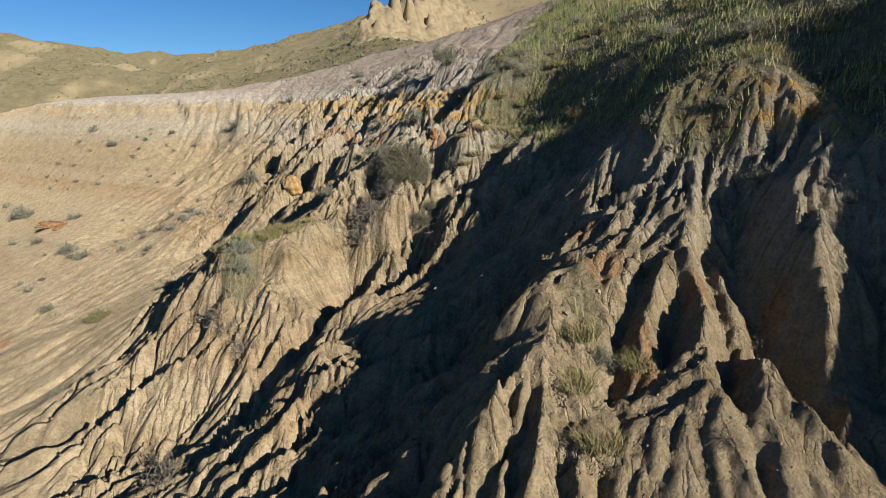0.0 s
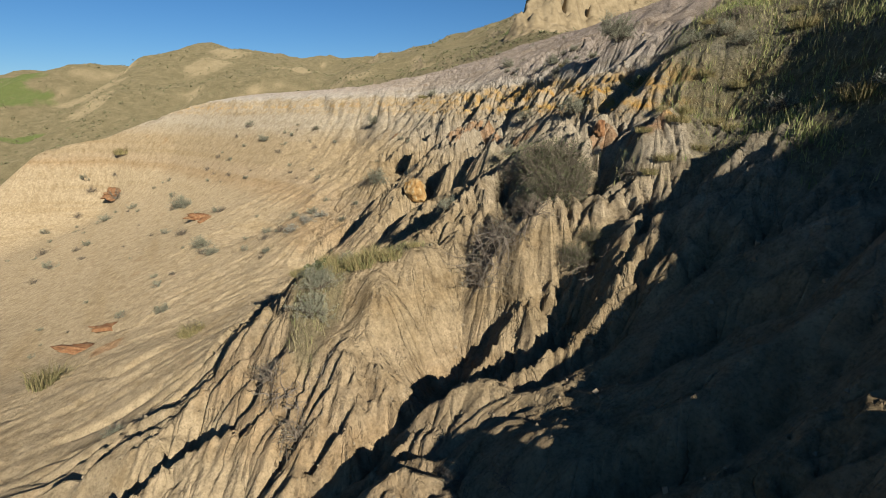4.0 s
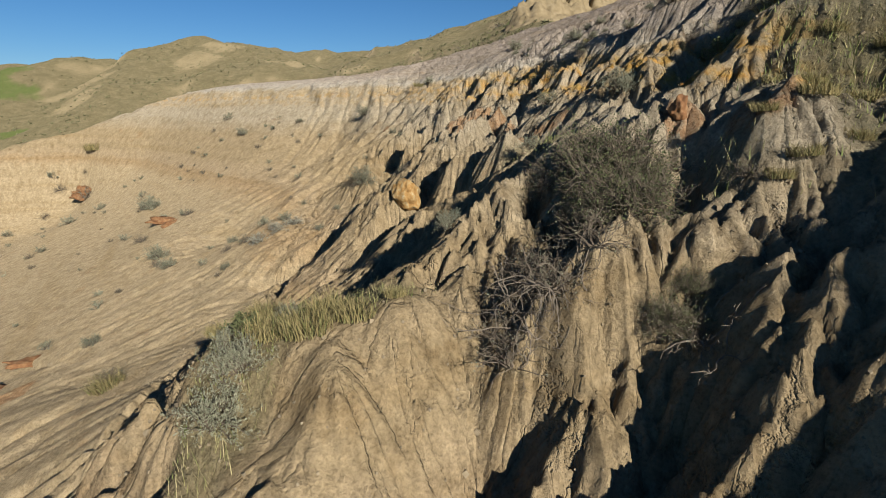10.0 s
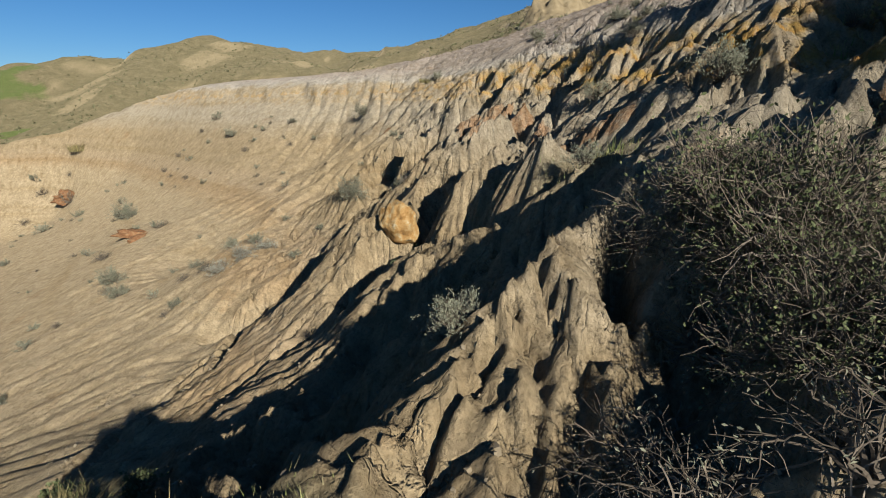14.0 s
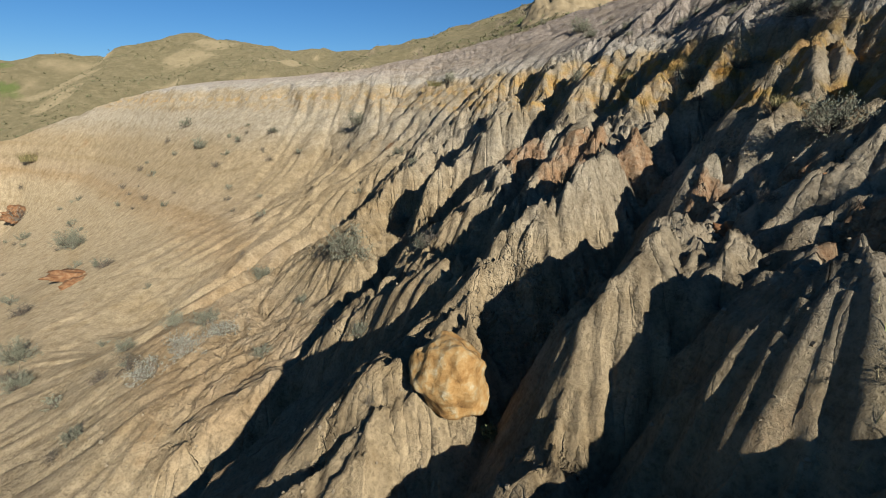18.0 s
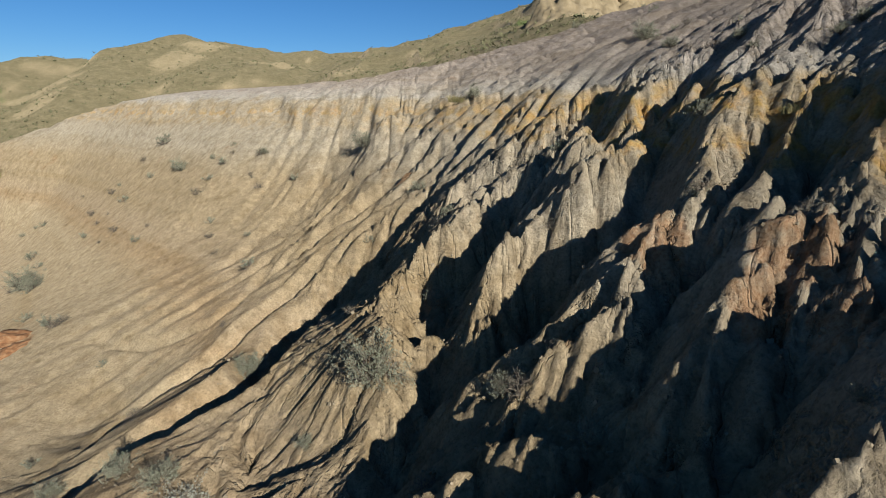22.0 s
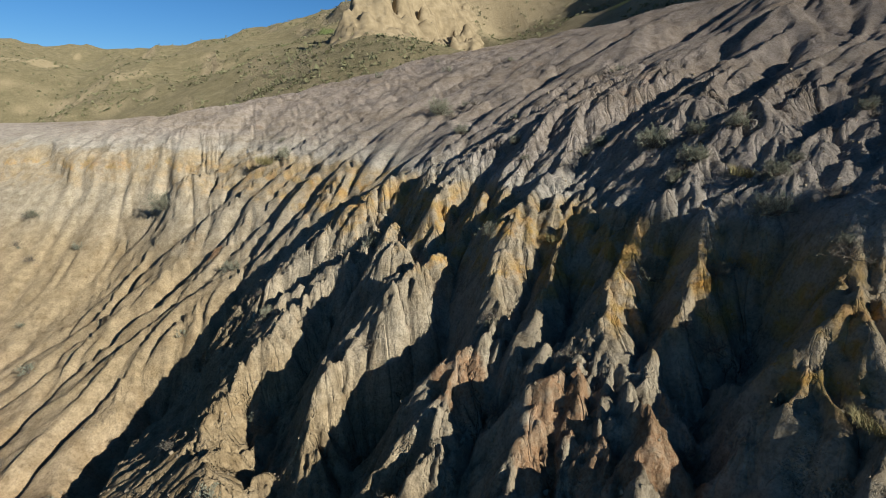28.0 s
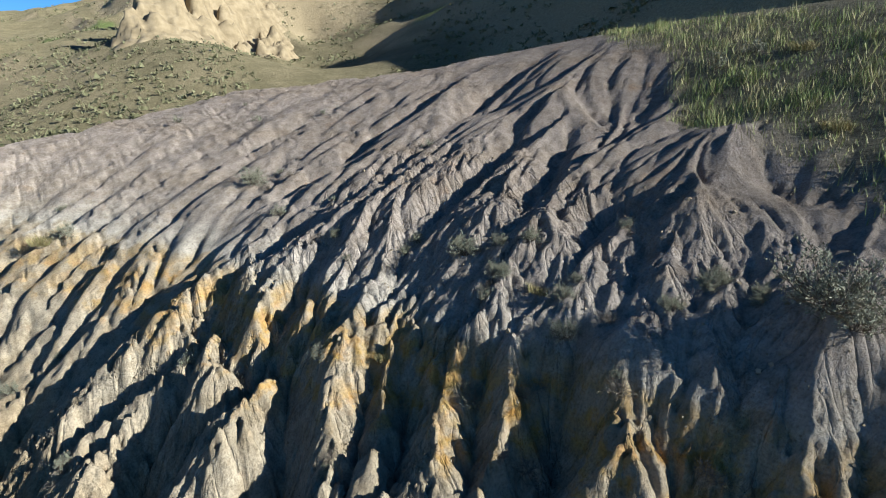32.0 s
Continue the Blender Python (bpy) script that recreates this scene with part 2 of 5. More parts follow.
# ribs of the dark flank
rib((-0.85, 3.20, -4.79), (-0.48, 3.95, -4.68), (0.01, 4.19, -4.21), (0.54, 5.71, -4.28), (1.33, 5.87, -3.85), (2.17, 5.92, -3.38), (2.89, 6.27, -2.92))
rib((0.30, 4.27, -4.17), (-0.14, 3.66, -4.48), (-0.70, 3.28, -4.78))
rib((2.37, 0.56, -2.76), (2.70, 1.01, -2.29), (3.61, 1.66, -1.95), (4.05, 1.65, -1.89), (5.10, 2.10, -1.34), (5.57, 2.23, -1.05))
rib((3.40, -0.94, -3.06), (3.96, -0.49, -2.75), (4.49, -0.10, -2.45), (4.67, 0.55, -1.95), (5.43, 1.51, -1.43))
# slopes between, y -1.5 to 0.0
spots((1.64, -0.34, -3.26), (2.16, -0.44, -3.16), (2.68, -0.66, -3.11), (2.93, -0.00, -2.85), (3.23, -0.24, -3.06))
# slopes between, y 0.0 to 1.5
spots((1.86, 0.05, -2.99), (2.24, 0.40, -2.64), (2.34, 0.50, -2.29), (2.56, 1.26, -2.21), (2.67, 1.00, -2.29), (2.86, 0.75, -2.38), (2.91, 0.50, -2.62), (2.91, 0.55, -2.39), (3.28, 0.82, -2.46), (3.35, 1.37, -2.25), (3.58, 0.21, -2.62), (4.05, 0.59, -2.23), (5.29, 0.52, -1.63))
# slopes between, y 1.5 to 3.0
spots((-0.20, 2.79, -4.78), (1.54, 2.84, -3.63), (1.69, 2.10, -3.73), (2.24, 1.91, -3.33), (2.25, 2.99, -3.30), (3.88, 1.61, -1.88), (4.16, 2.86, -1.95), (4.42, 1.78, -1.66), (4.96, 2.03, -1.37), (6.35, 2.25, -0.44), (6.59, 2.35, -0.01))
# slopes between, y 3.0 to 4.5
spots((0.48, 3.63, -4.08), (0.61, 3.68, -4.37), (1.40, 4.21, -3.57), (3.08, 4.35, -2.83), (6.04, 4.25, -0.26), (6.63, 4.38, 0.19), (6.81, 4.44, 0.02))
# slopes between, y 4.5 to 6.0
spots((-2.61, 5.20, -5.89), (2.47, 5.10, -3.47), (3.14, 5.21, -2.87), (3.64, 5.76, -2.48), (3.66, 5.28, -2.60), (4.04, 4.66, -2.33), (4.46, 4.58, -1.71), (5.74, 4.79, -0.92), (8.48, 5.41, 1.64))
# slopes between, y 6.0 to 7.5
spots((-4.36, 7.05, -5.63), (-2.44, 6.02, -4.87), (-2.24, 6.99, -3.97), (-0.97, 6.56, -3.63), (-0.94, 7.31, -3.48), (-0.70, 7.44, -3.14), (-0.61, 7.35, -2.97), (-0.39, 6.89, -3.74), (0.16, 7.18, -3.80), (0.83, 6.75, -3.94), (1.40, 7.01, -3.67), (1.94, 6.94, -3.29), (2.00, 7.09, -3.34), (2.54, 7.03, -3.06), (2.70, 7.31, -2.73), (2.72, 7.10, -3.09), (2.77, 6.09, -3.05), (2.81, 7.25, -2.71), (2.87, 7.25, -2.60), (2.91, 7.04, -2.67), (3.05, 7.22, -2.58), (3.10, 6.42, -2.82), (3.36, 6.17, -2.79), (4.01, 6.95, -2.29), (4.17, 7.37, -1.75), (4.42, 6.79, -1.81))
# slopes between, y 7.5 to 9.0
spots((-3.67, 8.13, -5.14), (-3.47, 8.24, -4.61), (-3.07, 8.47, -4.25), (-1.89, 7.82, -3.08), (-0.46, 7.64, -2.88), (-0.25, 7.74, -3.16), (-0.15, 7.89, -2.77), (0.13, 8.26, -2.69), (0.17, 7.81, -3.19), (0.26, 7.90, -3.09), (0.69, 8.05, -3.47), (0.84, 8.28, -3.09), (0.98, 8.79, -2.79), (1.59, 7.73, -3.23), (1.71, 7.87, -2.73), (2.13, 7.54, -3.07), (2.43, 7.83, -2.93), (2.90, 8.03, -2.44), (3.15, 8.26, -2.03), (3.16, 8.23, -2.04), (3.28, 8.54, -1.56), (3.31, 7.84, -2.29), (3.39, 7.73, -2.07), (3.46, 7.74, -2.02), (3.51, 7.70, -2.07), (3.54, 8.65, -1.71), (3.68, 8.71, -1.43), (3.68, 8.97, -1.26), (3.84, 8.86, -1.51), (3.97, 8.02, -1.90), (4.08, 7.64, -2.17), (4.12, 8.32, -2.13), (4.15, 8.17, -1.88), (4.57, 8.43, -1.71), (5.12, 8.36, -1.21), (5.36, 7.94, -0.75))
# slopes between, y 9.0 to 10.5
spots((-4.68, 10.49, -5.37), (-2.87, 9.05, -4.06), (-2.61, 9.22, -3.60), (-0.80, 10.37, -3.48), (0.76, 9.24, -2.50), (0.88, 9.68, -2.36), (0.94, 9.07, -2.60), (0.99, 9.83, -2.18), (1.25, 9.73, -2.29), (1.41, 10.31, -2.07), (1.64, 10.40, -2.40), (1.79, 10.24, -2.44), (1.81, 10.21, -2.16), (3.61, 10.09, -1.20), (3.64, 10.39, -0.81), (3.79, 10.07, -1.28), (3.88, 9.58, -0.65), (4.76, 9.83, -0.44))
# slopes between, y 10.5 to 12.0
spots((-1.49, 11.95, -3.96), (-1.13, 11.03, -3.65), (-0.47, 10.50, -3.44), (-0.23, 10.94, -3.15), (0.11, 11.22, -3.02), (1.30, 11.81, -2.20), (1.33, 10.74, -1.92), (1.51, 11.88, -1.98), (1.52, 10.71, -1.89), (1.72, 10.92, -1.84), (1.80, 11.05, -1.89), (1.95, 10.68, -1.78), (2.02, 10.72, -1.75), (2.33, 10.51, -1.79), (3.75, 10.51, -0.71), (4.55, 11.23, -0.22))
# slopes between, y 12.0 to 13.5
spots((-2.79, 12.60, -4.82), (-2.51, 12.56, -4.42), (-0.62, 13.09, -3.27), (-0.54, 12.76, -3.48), (-0.43, 13.00, -3.21), (-0.16, 12.83, -3.22), (0.46, 13.00, -2.74), (0.48, 13.21, -2.61), (1.32, 13.32, -2.08), (1.53, 13.08, -1.88), (2.08, 12.18, -1.63), (2.13, 12.24, -1.61), (2.16, 12.03, -1.35), (2.75, 12.54, -1.05))
# slopes between, y 13.5 to 15.0
spots((-4.97, 13.62, -5.65), (-4.15, 13.80, -5.38), (-3.95, 13.68, -5.07), (-1.39, 13.96, -3.89), (-1.01, 14.80, -3.42), (-0.31, 14.25, -2.99), (0.42, 14.52, -2.81), (0.53, 13.77, -2.71), (0.70, 13.93, -2.51), (0.88, 14.34, -2.31), (0.95, 13.97, -2.62), (1.03, 14.40, -1.97), (1.16, 13.58, -2.43), (1.22, 13.97, -2.18), (1.39, 13.77, -2.14), (1.42, 14.13, -1.93), (1.54, 13.78, -1.91), (1.58, 14.52, -1.36), (1.59, 14.40, -1.43), (1.62, 14.00, -1.63), (1.66, 13.52, -1.92), (1.84, 14.23, -1.30), (1.85, 13.78, -1.68), (2.01, 13.66, -1.48), (2.10, 14.08, -1.41), (2.20, 14.78, -1.27), (2.35, 14.93, -1.12), (2.37, 14.07, -1.41), (2.47, 14.84, -0.88), (2.54, 14.73, -1.16), (2.78, 14.61, -0.89), (2.79, 14.49, -1.25))
# slopes between, y 15.0 to 16.5
spots((-2.56, 15.42, -4.11), (-1.17, 16.05, -2.62), (-0.95, 16.32, -2.72), (-0.75, 15.15, -3.37), (-0.64, 15.26, -3.12), (0.52, 15.64, -1.86), (1.36, 15.33, -1.72), (1.63, 15.65, -1.42), (1.73, 15.29, -1.49), (1.84, 15.90, -1.27), (2.06, 15.79, -1.31), (2.75, 16.16, -0.82), (3.19, 15.42, -0.61), (3.56, 16.08, -0.28))
# slopes between, y 16.5 to 18.0
spots((-4.38, 17.34, -5.50), (-4.02, 17.58, -4.98), (0.02, 17.11, -1.79), (0.20, 16.70, -2.02), (0.36, 17.58, -1.70), (0.47, 16.97, -1.67), (0.50, 17.32, -1.57), (0.50, 17.73, -1.43), (0.56, 16.75, -1.87), (0.90, 17.08, -1.63), (1.30, 17.38, -1.61), (1.55, 17.50, -1.39), (2.09, 17.30, -1.03), (2.53, 16.64, -0.88), (3.08, 17.68, -0.26), (3.20, 16.75, -0.33), (4.48, 17.23, 0.55), (4.85, 16.72, 0.79), (5.24, 17.02, 1.21), (5.25, 17.58, 1.28), (5.65, 16.61, 1.37), (5.75, 17.36, 1.51), (5.85, 16.89, 2.05))
# slopes between, y 18.0 to 19.5
spots((-3.59, 19.00, -4.51), (-2.26, 18.32, -3.75), (-1.95, 18.46, -3.37), (-1.89, 19.43, -3.30), (0.10, 18.11, -1.87), (0.68, 18.99, -1.27), (0.96, 18.89, -1.21), (1.70, 18.01, -1.19), (1.82, 18.11, -1.10), (1.98, 18.20, -1.12), (2.17, 18.45, -0.73), (2.39, 18.41, -0.88), (2.53, 19.35, -0.68), (3.20, 19.32, -0.00), (3.65, 18.07, 0.17), (4.04, 19.04, 0.03), (4.33, 18.24, 0.55), (4.91, 18.15, 1.15), (6.06, 19.11, 1.87), (6.10, 18.52, 1.75), (6.77, 19.09, 2.12), (7.43, 19.28, 2.74))
# slopes between, y 19.5 to 21.0
spots((-5.35, 20.72, -4.39), (-5.15, 20.41, -4.43), (-4.08, 20.62, -4.41), (-2.90, 20.07, -4.11), (-2.48, 20.05, -3.79), (-2.35, 20.51, -3.58), (-1.72, 20.96, -3.24), (-0.80, 19.59, -2.45), (-0.08, 20.20, -1.83), (1.08, 20.44, -1.41), (1.27, 19.85, -1.09), (1.71, 20.48, -0.79), (1.95, 20.17, -0.63), (2.45, 20.87, -0.34), (2.85, 19.73, -0.23), (3.14, 20.37, 0.07), (3.61, 20.28, 0.50), (3.69, 19.82, 0.59), (3.80, 20.70, 0.74), (4.49, 20.27, 1.01), (5.45, 19.63, 1.61), (6.99, 20.50, 2.37), (7.70, 20.68, 2.87), (9.97, 19.94, 3.88))
# slopes between, y 21.0 to 22.5
spots((-4.65, 21.20, -4.27), (-3.77, 21.33, -4.34), (-2.57, 22.26, -2.85), (-2.44, 21.79, -2.86), (-2.41, 21.82, -2.85), (-1.76, 21.39, -2.85), (-1.70, 21.43, -2.87), (-1.36, 21.57, -2.45), (-1.28, 21.57, -2.61), (-0.94, 22.27, -2.41), (-0.90, 21.30, -2.15), (-0.64, 22.45, -1.80), (-0.37, 21.97, -1.73), (0.25, 22.14, -1.57), (0.83, 22.15, -1.22), (1.20, 22.48, -0.64), (1.63, 21.60, -0.55), (2.09, 21.89, -0.08), (2.41, 21.32, -0.22), (2.85, 21.07, 0.11), (3.41, 22.28, 0.81), (3.57, 21.48, 0.77), (6.06, 21.36, 2.34), (6.91, 21.73, 2.62))
# slopes between, y 22.5 to 24.0
spots((-0.18, 22.59, -1.33), (0.24, 23.01, -0.71), (1.66, 23.50, -0.15), (2.97, 22.99, 0.79), (5.69, 22.55, 2.40), (6.12, 22.96, 2.44), (7.84, 23.67, 3.19), (9.25, 23.33, 3.60))
# slopes between, y 24.0 to 25.5
spots((-8.83, 24.80, -6.12), (-5.80, 25.41, -4.56), (-2.21, 24.41, -2.61), (-0.41, 25.32, -1.11), (0.02, 24.38, -0.96), (4.50, 25.11, 2.21), (4.63, 24.92, 2.22), (5.92, 25.40, 2.70), (5.99, 24.57, 2.58), (10.54, 25.03, 4.66), (12.59, 25.20, 5.45))
# slopes between, y 25.5 to 27.0
spots((-5.85, 25.91, -4.18), (-3.54, 26.72, -3.74), (-2.87, 26.84, -2.90), (1.09, 25.69, 0.41), (1.72, 25.82, 0.73), (8.99, 26.01, 3.80))
# slopes between, y 27.0 to 28.5
spots((-2.35, 27.74, -2.14), (7.18, 27.60, 3.29), (9.57, 28.19, 4.32))
# slopes between, y 28.5 to 30.0
spots((-14.41, 29.96, -6.34), (-14.03, 29.41, -6.16), (-1.63, 29.12, -1.65), (0.45, 29.73, 0.35), (1.48, 28.65, 0.44), (3.64, 28.77, 1.98), (4.36, 29.87, 2.37), (4.50, 29.59, 2.35))
# slopes between, y 31.5 to 33.0
spots((-0.71, 31.93, 0.21), (6.05, 32.85, 3.45))
# slopes between, y 33.0 to 34.5
spots((-4.20, 34.38, -0.78), (-3.73, 34.47, 0.14), (-2.15, 34.04, 0.04))
# slopes between, y 34.5 to 36.0
spots((-4.29, 35.69, -0.67), (-4.20, 34.76, -0.76))

# grassed knob over the first spur, with a gully behind it
# the ground beyond, out of view, is raised to shade that gully
spots((6.05, 3.65, 0.25), (5.55, 3.95, -0.45), (6.9, 2.3, 0.4), (7.3, 3.2, 0.9), (7.9, 1.3, 0.0), (8.4, 2.4, 0.6), (9.6, 0.8, 2.2), (8.9, -1.6, 1.5), (11.0, 0.0, 2.6), (12.5, -1.0, 3.6), (4.75, 6.3, -1.85), (4.55, 6.9, -1.75))
# dark hollow behind the second spur, under the ridge that shades it
spots((4.27, 13.62, 0.02), (4.97, 11.92, 0.16), (4.65, 12.75, -0.75), (5.1, 13.25, -0.5), (5.6, 13.6, -0.15), (6.2, 14.0, 0.35), (5.5, 11.95, 0.65), (6.1, 12.1, 1.25), (6.9, 12.3, 1.95), (5.3, 14.4, 0.45), (4.51, 10.83, -0.5), (4.35, 11.5, -0.42))

# the coarse plan gives way to the finer one where both lie
NEAR = np.array(NEAR)
CONTROL = np.array([p for p in CONTROL if np.hypot(*(NEAR - p)[:, :2].T).min() > 1.1] + list(NEAR))


def solve_land():
    x, y, z = CONTROL.T
    keep, seen = [], set()
    for i in range(len(x)):
        k = (round(x[i] * 5), round(y[i] * 5))
        if k not in seen:
            seen.add(k)
            keep.append(i)
    p, z = np.stack([x, y], 1)[keep], z[keep]
    r = np.sqrt(((p[:, None] - p[None]) ** 2).sum(-1) + 0.09)
    n = len(p)
    a = np.zeros((n + 3, n + 3))
    a[:n, :n] = r - np.eye(n) * 0.04
    a[:n, n], a[:n, n + 1:n + 3] = 1, p
    a[n, :n], a[n + 1:n + 3, :n] = 1, p.T
    w = np.linalg.solve(a, np.r_[z, 0, 0, 0])
    return p, w


LAND_P, LAND_W = solve_land()


def macro(x, y):
    """Height of the bare landform."""
    shape = np.shape(x)
    q = np.stack([np.ravel(x), np.ravel(y)], 1)
    out = np.empty(len(q))
    n = len(LAND_P)
    for i in range(0, len(q), 40000):
        b = q[i:i + 40000]
        d2 = (b[:, :1] - LAND_P[:, 0]) ** 2 + (b[:, 1:] - LAND_P[:, 1]) ** 2 + 0.09
        out[i:i + 40000] = np.sqrt(d2) @ LAND_W[:n] + LAND_W[n] + b @ LAND_W[n + 1:]
    return out.reshape(shape)


# ---- fluting: rills that follow the fall of the slope ----
class Core:
    """A square grid of places, on which the relief is worked out."""

    def __init__(self, x0, x1, y0, y1, cell):
        self.x0, self.y0, self.cell = x0, y0, cell
        self.nx, self.ny = int((x1 - x0) / cell) + 1, int((y1 - y0) / cell) + 1
        self.x, self.y = np.meshgrid(x0 + cell * np.arange(self.nx), y0 + cell * np.arange(self.ny), indexing="ij")
        self.edge = np.minimum(np.minimum(self.x - x0, x1 - self.x), np.minimum(self.y - y0, y1 - self.y))

    def sample(self, field, x, y):
        """Bilinear value of a field at places."""
        u = np.clip((x - self.x0) / self.cell, 0, self.nx - 1.001)
        v = np.clip((y - self.y0) / self.cell, 0, self.ny - 1.001)
        i, j = u.astype(np.int32), v.astype(np.int32)
        fu, fv = (u - i).astype(np.float32), (v - j).astype(np.float32)
        k = i * self.ny + j
        f = field.ravel()
        return (f[k] * (1 - fu) + f[k + self.ny] * fu) * (1 - fv) + (f[k + 1] * (1 - fu) + f[k + self.ny + 1] * fu) * fv

    def noise(self, size, seed):
        """Value noise of unit spread with features of that many metres."""
        return value_noise(self.x, self.y, size, seed)

    def streaks(self, height, size, length, seed):
        """Noise drawn out along the fall line of a height field; unit spread."""
        gz = np.gradient(blur(height, max(1, int(size / self.cell / 2))), self.cell)
        m = np.hypot(gz[0], gz[1]) + 1e-4
        dx, dy = (gz[0] / m).astype(np.float32), (gz[1] / m).astype(np.float32)
        src = self.noise(size, seed)
        step = self.cell * 2.0
        acc = src.copy()
        for sign in (step, -step):
            px, py = self.x.astype(np.float32), self.y.astype(np.float32)
            for _ in range(int(length / step)):
                ux, uy = self.sample(dx, px, py), self.sample(dy, px, py)
                px, py = px + sign * ux, py + sign * uy
                acc += self.sample(src, px, py)
        return (acc - acc.mean()) / acc.std()


def blur(field, n):
    for _ in range(n):
        field = (np.roll(field, 1, 0) + np.roll(field, -1, 0) + 2 * field) / 4
        field = (np.roll(field, 1, 1) + np.roll(field, -1, 1) + 2 * field) / 4
    return field


def value_noise(x, y, size, seed):
    """Smooth noise of about unit spread, anywhere on the plan."""
    rng = np.random.default_rng(seed)
    table = rng.standard_normal((256, 256)).astype(np.float32)
    u, v = x / size + 1000.37, y / size + 1000.71
    i, j = np.floor(u).astype(int), np.floor(v).astype(int)
    fu, fv = u - i, v - j
    fu, fv = (fu * fu * (3 - 2 * fu)).astype(np.float32), (fv * fv * (3 - 2 * fv)).astype(np.float32)
    a, b, c, d = i & 255, (i + 1) & 255, j & 255, (j + 1) & 255
    return (table[a, c] * (1 - fu) + table[b, c] * fu) * (1 - fv) + (table[a, d] * (1 - fu) + table[b, d] * fu) * fv


def ramp(v, a, b):
    t = np.clip((v - a) / (b - a), 0, 1)
    return t * t * (3 - 2 * t)


def oval(x, y, cx, cy, rx, ry, turn=0.0):
    """1 in the middle of an oval, falling to 0 at its edge."""
    c, s = math.cos(radians(turn)), math.sin(radians(turn))
    u, v = ((x - cx) * c + (y - cy) * s) / rx, (-(x - cx) * s + (y - cy) * c) / ry
    return 1 - ramp(np.hypot(u, v), 0.55, 1.0)


# ---- what grows where ----
def beyond_crest(x, y):
    """1 on the grassed hills behind the rim and the grey crest."""
    edge = np.interp(x, (-60, -42.5, -38.5, -33, -28, -24, -17, -12, -4.5, 1.2, 8, 13.5, 16.5, 19, 22, 26),
                     (43, 49, 50.5, 52.0, 53.0, 52.0, 48, 48.5, 46.5, 44.5, 42.5, 36, 32, 27, 16, -300))
    left = ramp(-x, 43, 50)
    return np.maximum(ramp(y - edge, -0.3, 1.2), left)


def turf(x, y):
    """Cover of grass and low scrub on the upper slope and on the shelves, 0 to 1."""
    edge = np.interp(y, (-8, 0, 4.5, 7.4, 8.8, 9.8, 11.0, 12.2, 13.2, 14.7, 15.8, 18, 21.3, 25, 29), (7.6, 6.8, 6.4, 5.7, 4.35, 4.4, 5.0, 5.8, 5.5, 5.75, 7.6, 9.2, 10.8, 14.5, 17.3))
    wob = value_noise(x, y, 1.3, 21) * 0.5 + value_noise(x, y, 0.45, 22) * 0.25
    c = ramp(x - edge + wob, -0.3, 0.9) * (1 - ramp(y, 27, 30))
    c = np.maximum(c, oval(x + wob * 0.3, y + wob * 0.3, -0.96, 8.75, 1.45, 0.6))
    c = np.maximum(c, 0.8 * oval(x + wob * 0.3, y + wob * 0.3, -1.6, 7.85, 0.55, 1.4, 10))
    c = np.maximum(c, 0.7 * oval(x, y + wob * 0.4, 2.3, 13.6, 0.9, 0.7))
    c = np.maximum(c, 0.9 * oval(x + wob * 0.2, y, 6.4, 3.2, 0.9, 1.5))
    c = np.maximum(c, 0.6 * oval(x + wob * 0.2, y, 3.2, 1.0, 0.35, 0.9, -20))
    return c


def hills(x, y):
    """Spurs, hollows and outcrops of the far grassed hills."""
    far = ramp(np.hypot(x, y - 20), 48, 80)
    r = np.abs(value_noise(x, y * 0.5, 14, 31)) * 2.2 + value_noise(x, y, 6, 32) * 0.5 + np.abs(value_noise(x, y, 30, 33)) * 3.0 + np.abs(value_noise(x, y * 0.4, 6.5, 37)) * 1.3
    # broken edge along the rim of the bowl
    rim = np.interp(x, (-42, -38.5, -33, -28, -24, -17, -10, -4.5, -2.3), (48.7, 50, 51.5, 52, 50.5, 45, 40, 36.8, 35.7))
    d = y - rim + value_noise(x, y, 1.6, 44) * 0.6 + value_noise(x, y, 0.6, 45) * 0.25
    edge = 0.45 * (ramp(d, -0.35, 0.15) - 0.5) * np.exp(-np.abs(d) / 2.5) * ramp(-x, 1.5, 4) * ramp(x, -44, -40)
    return edge + far * (3.4 - r) * 0.75


def outcrop(x, y, ribs):
    """Height of rock ribs over the hillside: steep to the north-west, easing to the south-east."""
    def rib(cx, cy, length, width, high, turn):
        c, s = math.cos(radians(turn)), math.sin(radians(turn))
        u, v = (x - cx) * c + (y - cy) * s, -(x - cx) * s + (y - cy) * c
        u, v = u + value_noise(x, y, 3.0, 34) * 0.8, v + value_noise(x, y, 2.2, 35) * 0.7
        across = np.where(v > 0, 1 - ramp(v, 0.0, width * 0.5), 1 - ramp(-v, 0, width * 3.4))
        return high * across * np.clip((u + length) / (1.6 * length), 0, 1) ** 0.85 * (1 - ramp(u, length * 1.0, length * 1.9))
    crag = functools.reduce(np.maximum, [rib(*r) for r in ribs])
    rough = 0.35 * (0.7 - np.abs(value_noise(x, y, 0.9, 36))) + 0.18 * value_noise(x, y, 0.35, 38)
    crag = crag * (0.85 + 0.5 * np.abs(value_noise(x, y, 2.4, 39))) + rough * np.minimum(crag, 1.0)
    ledge = 0.8
    return 0.55 * crag + 0.45 * ledge * (np.floor(crag / ledge) + ramp(crag / ledge % 1.0, 0.55, 1.0))


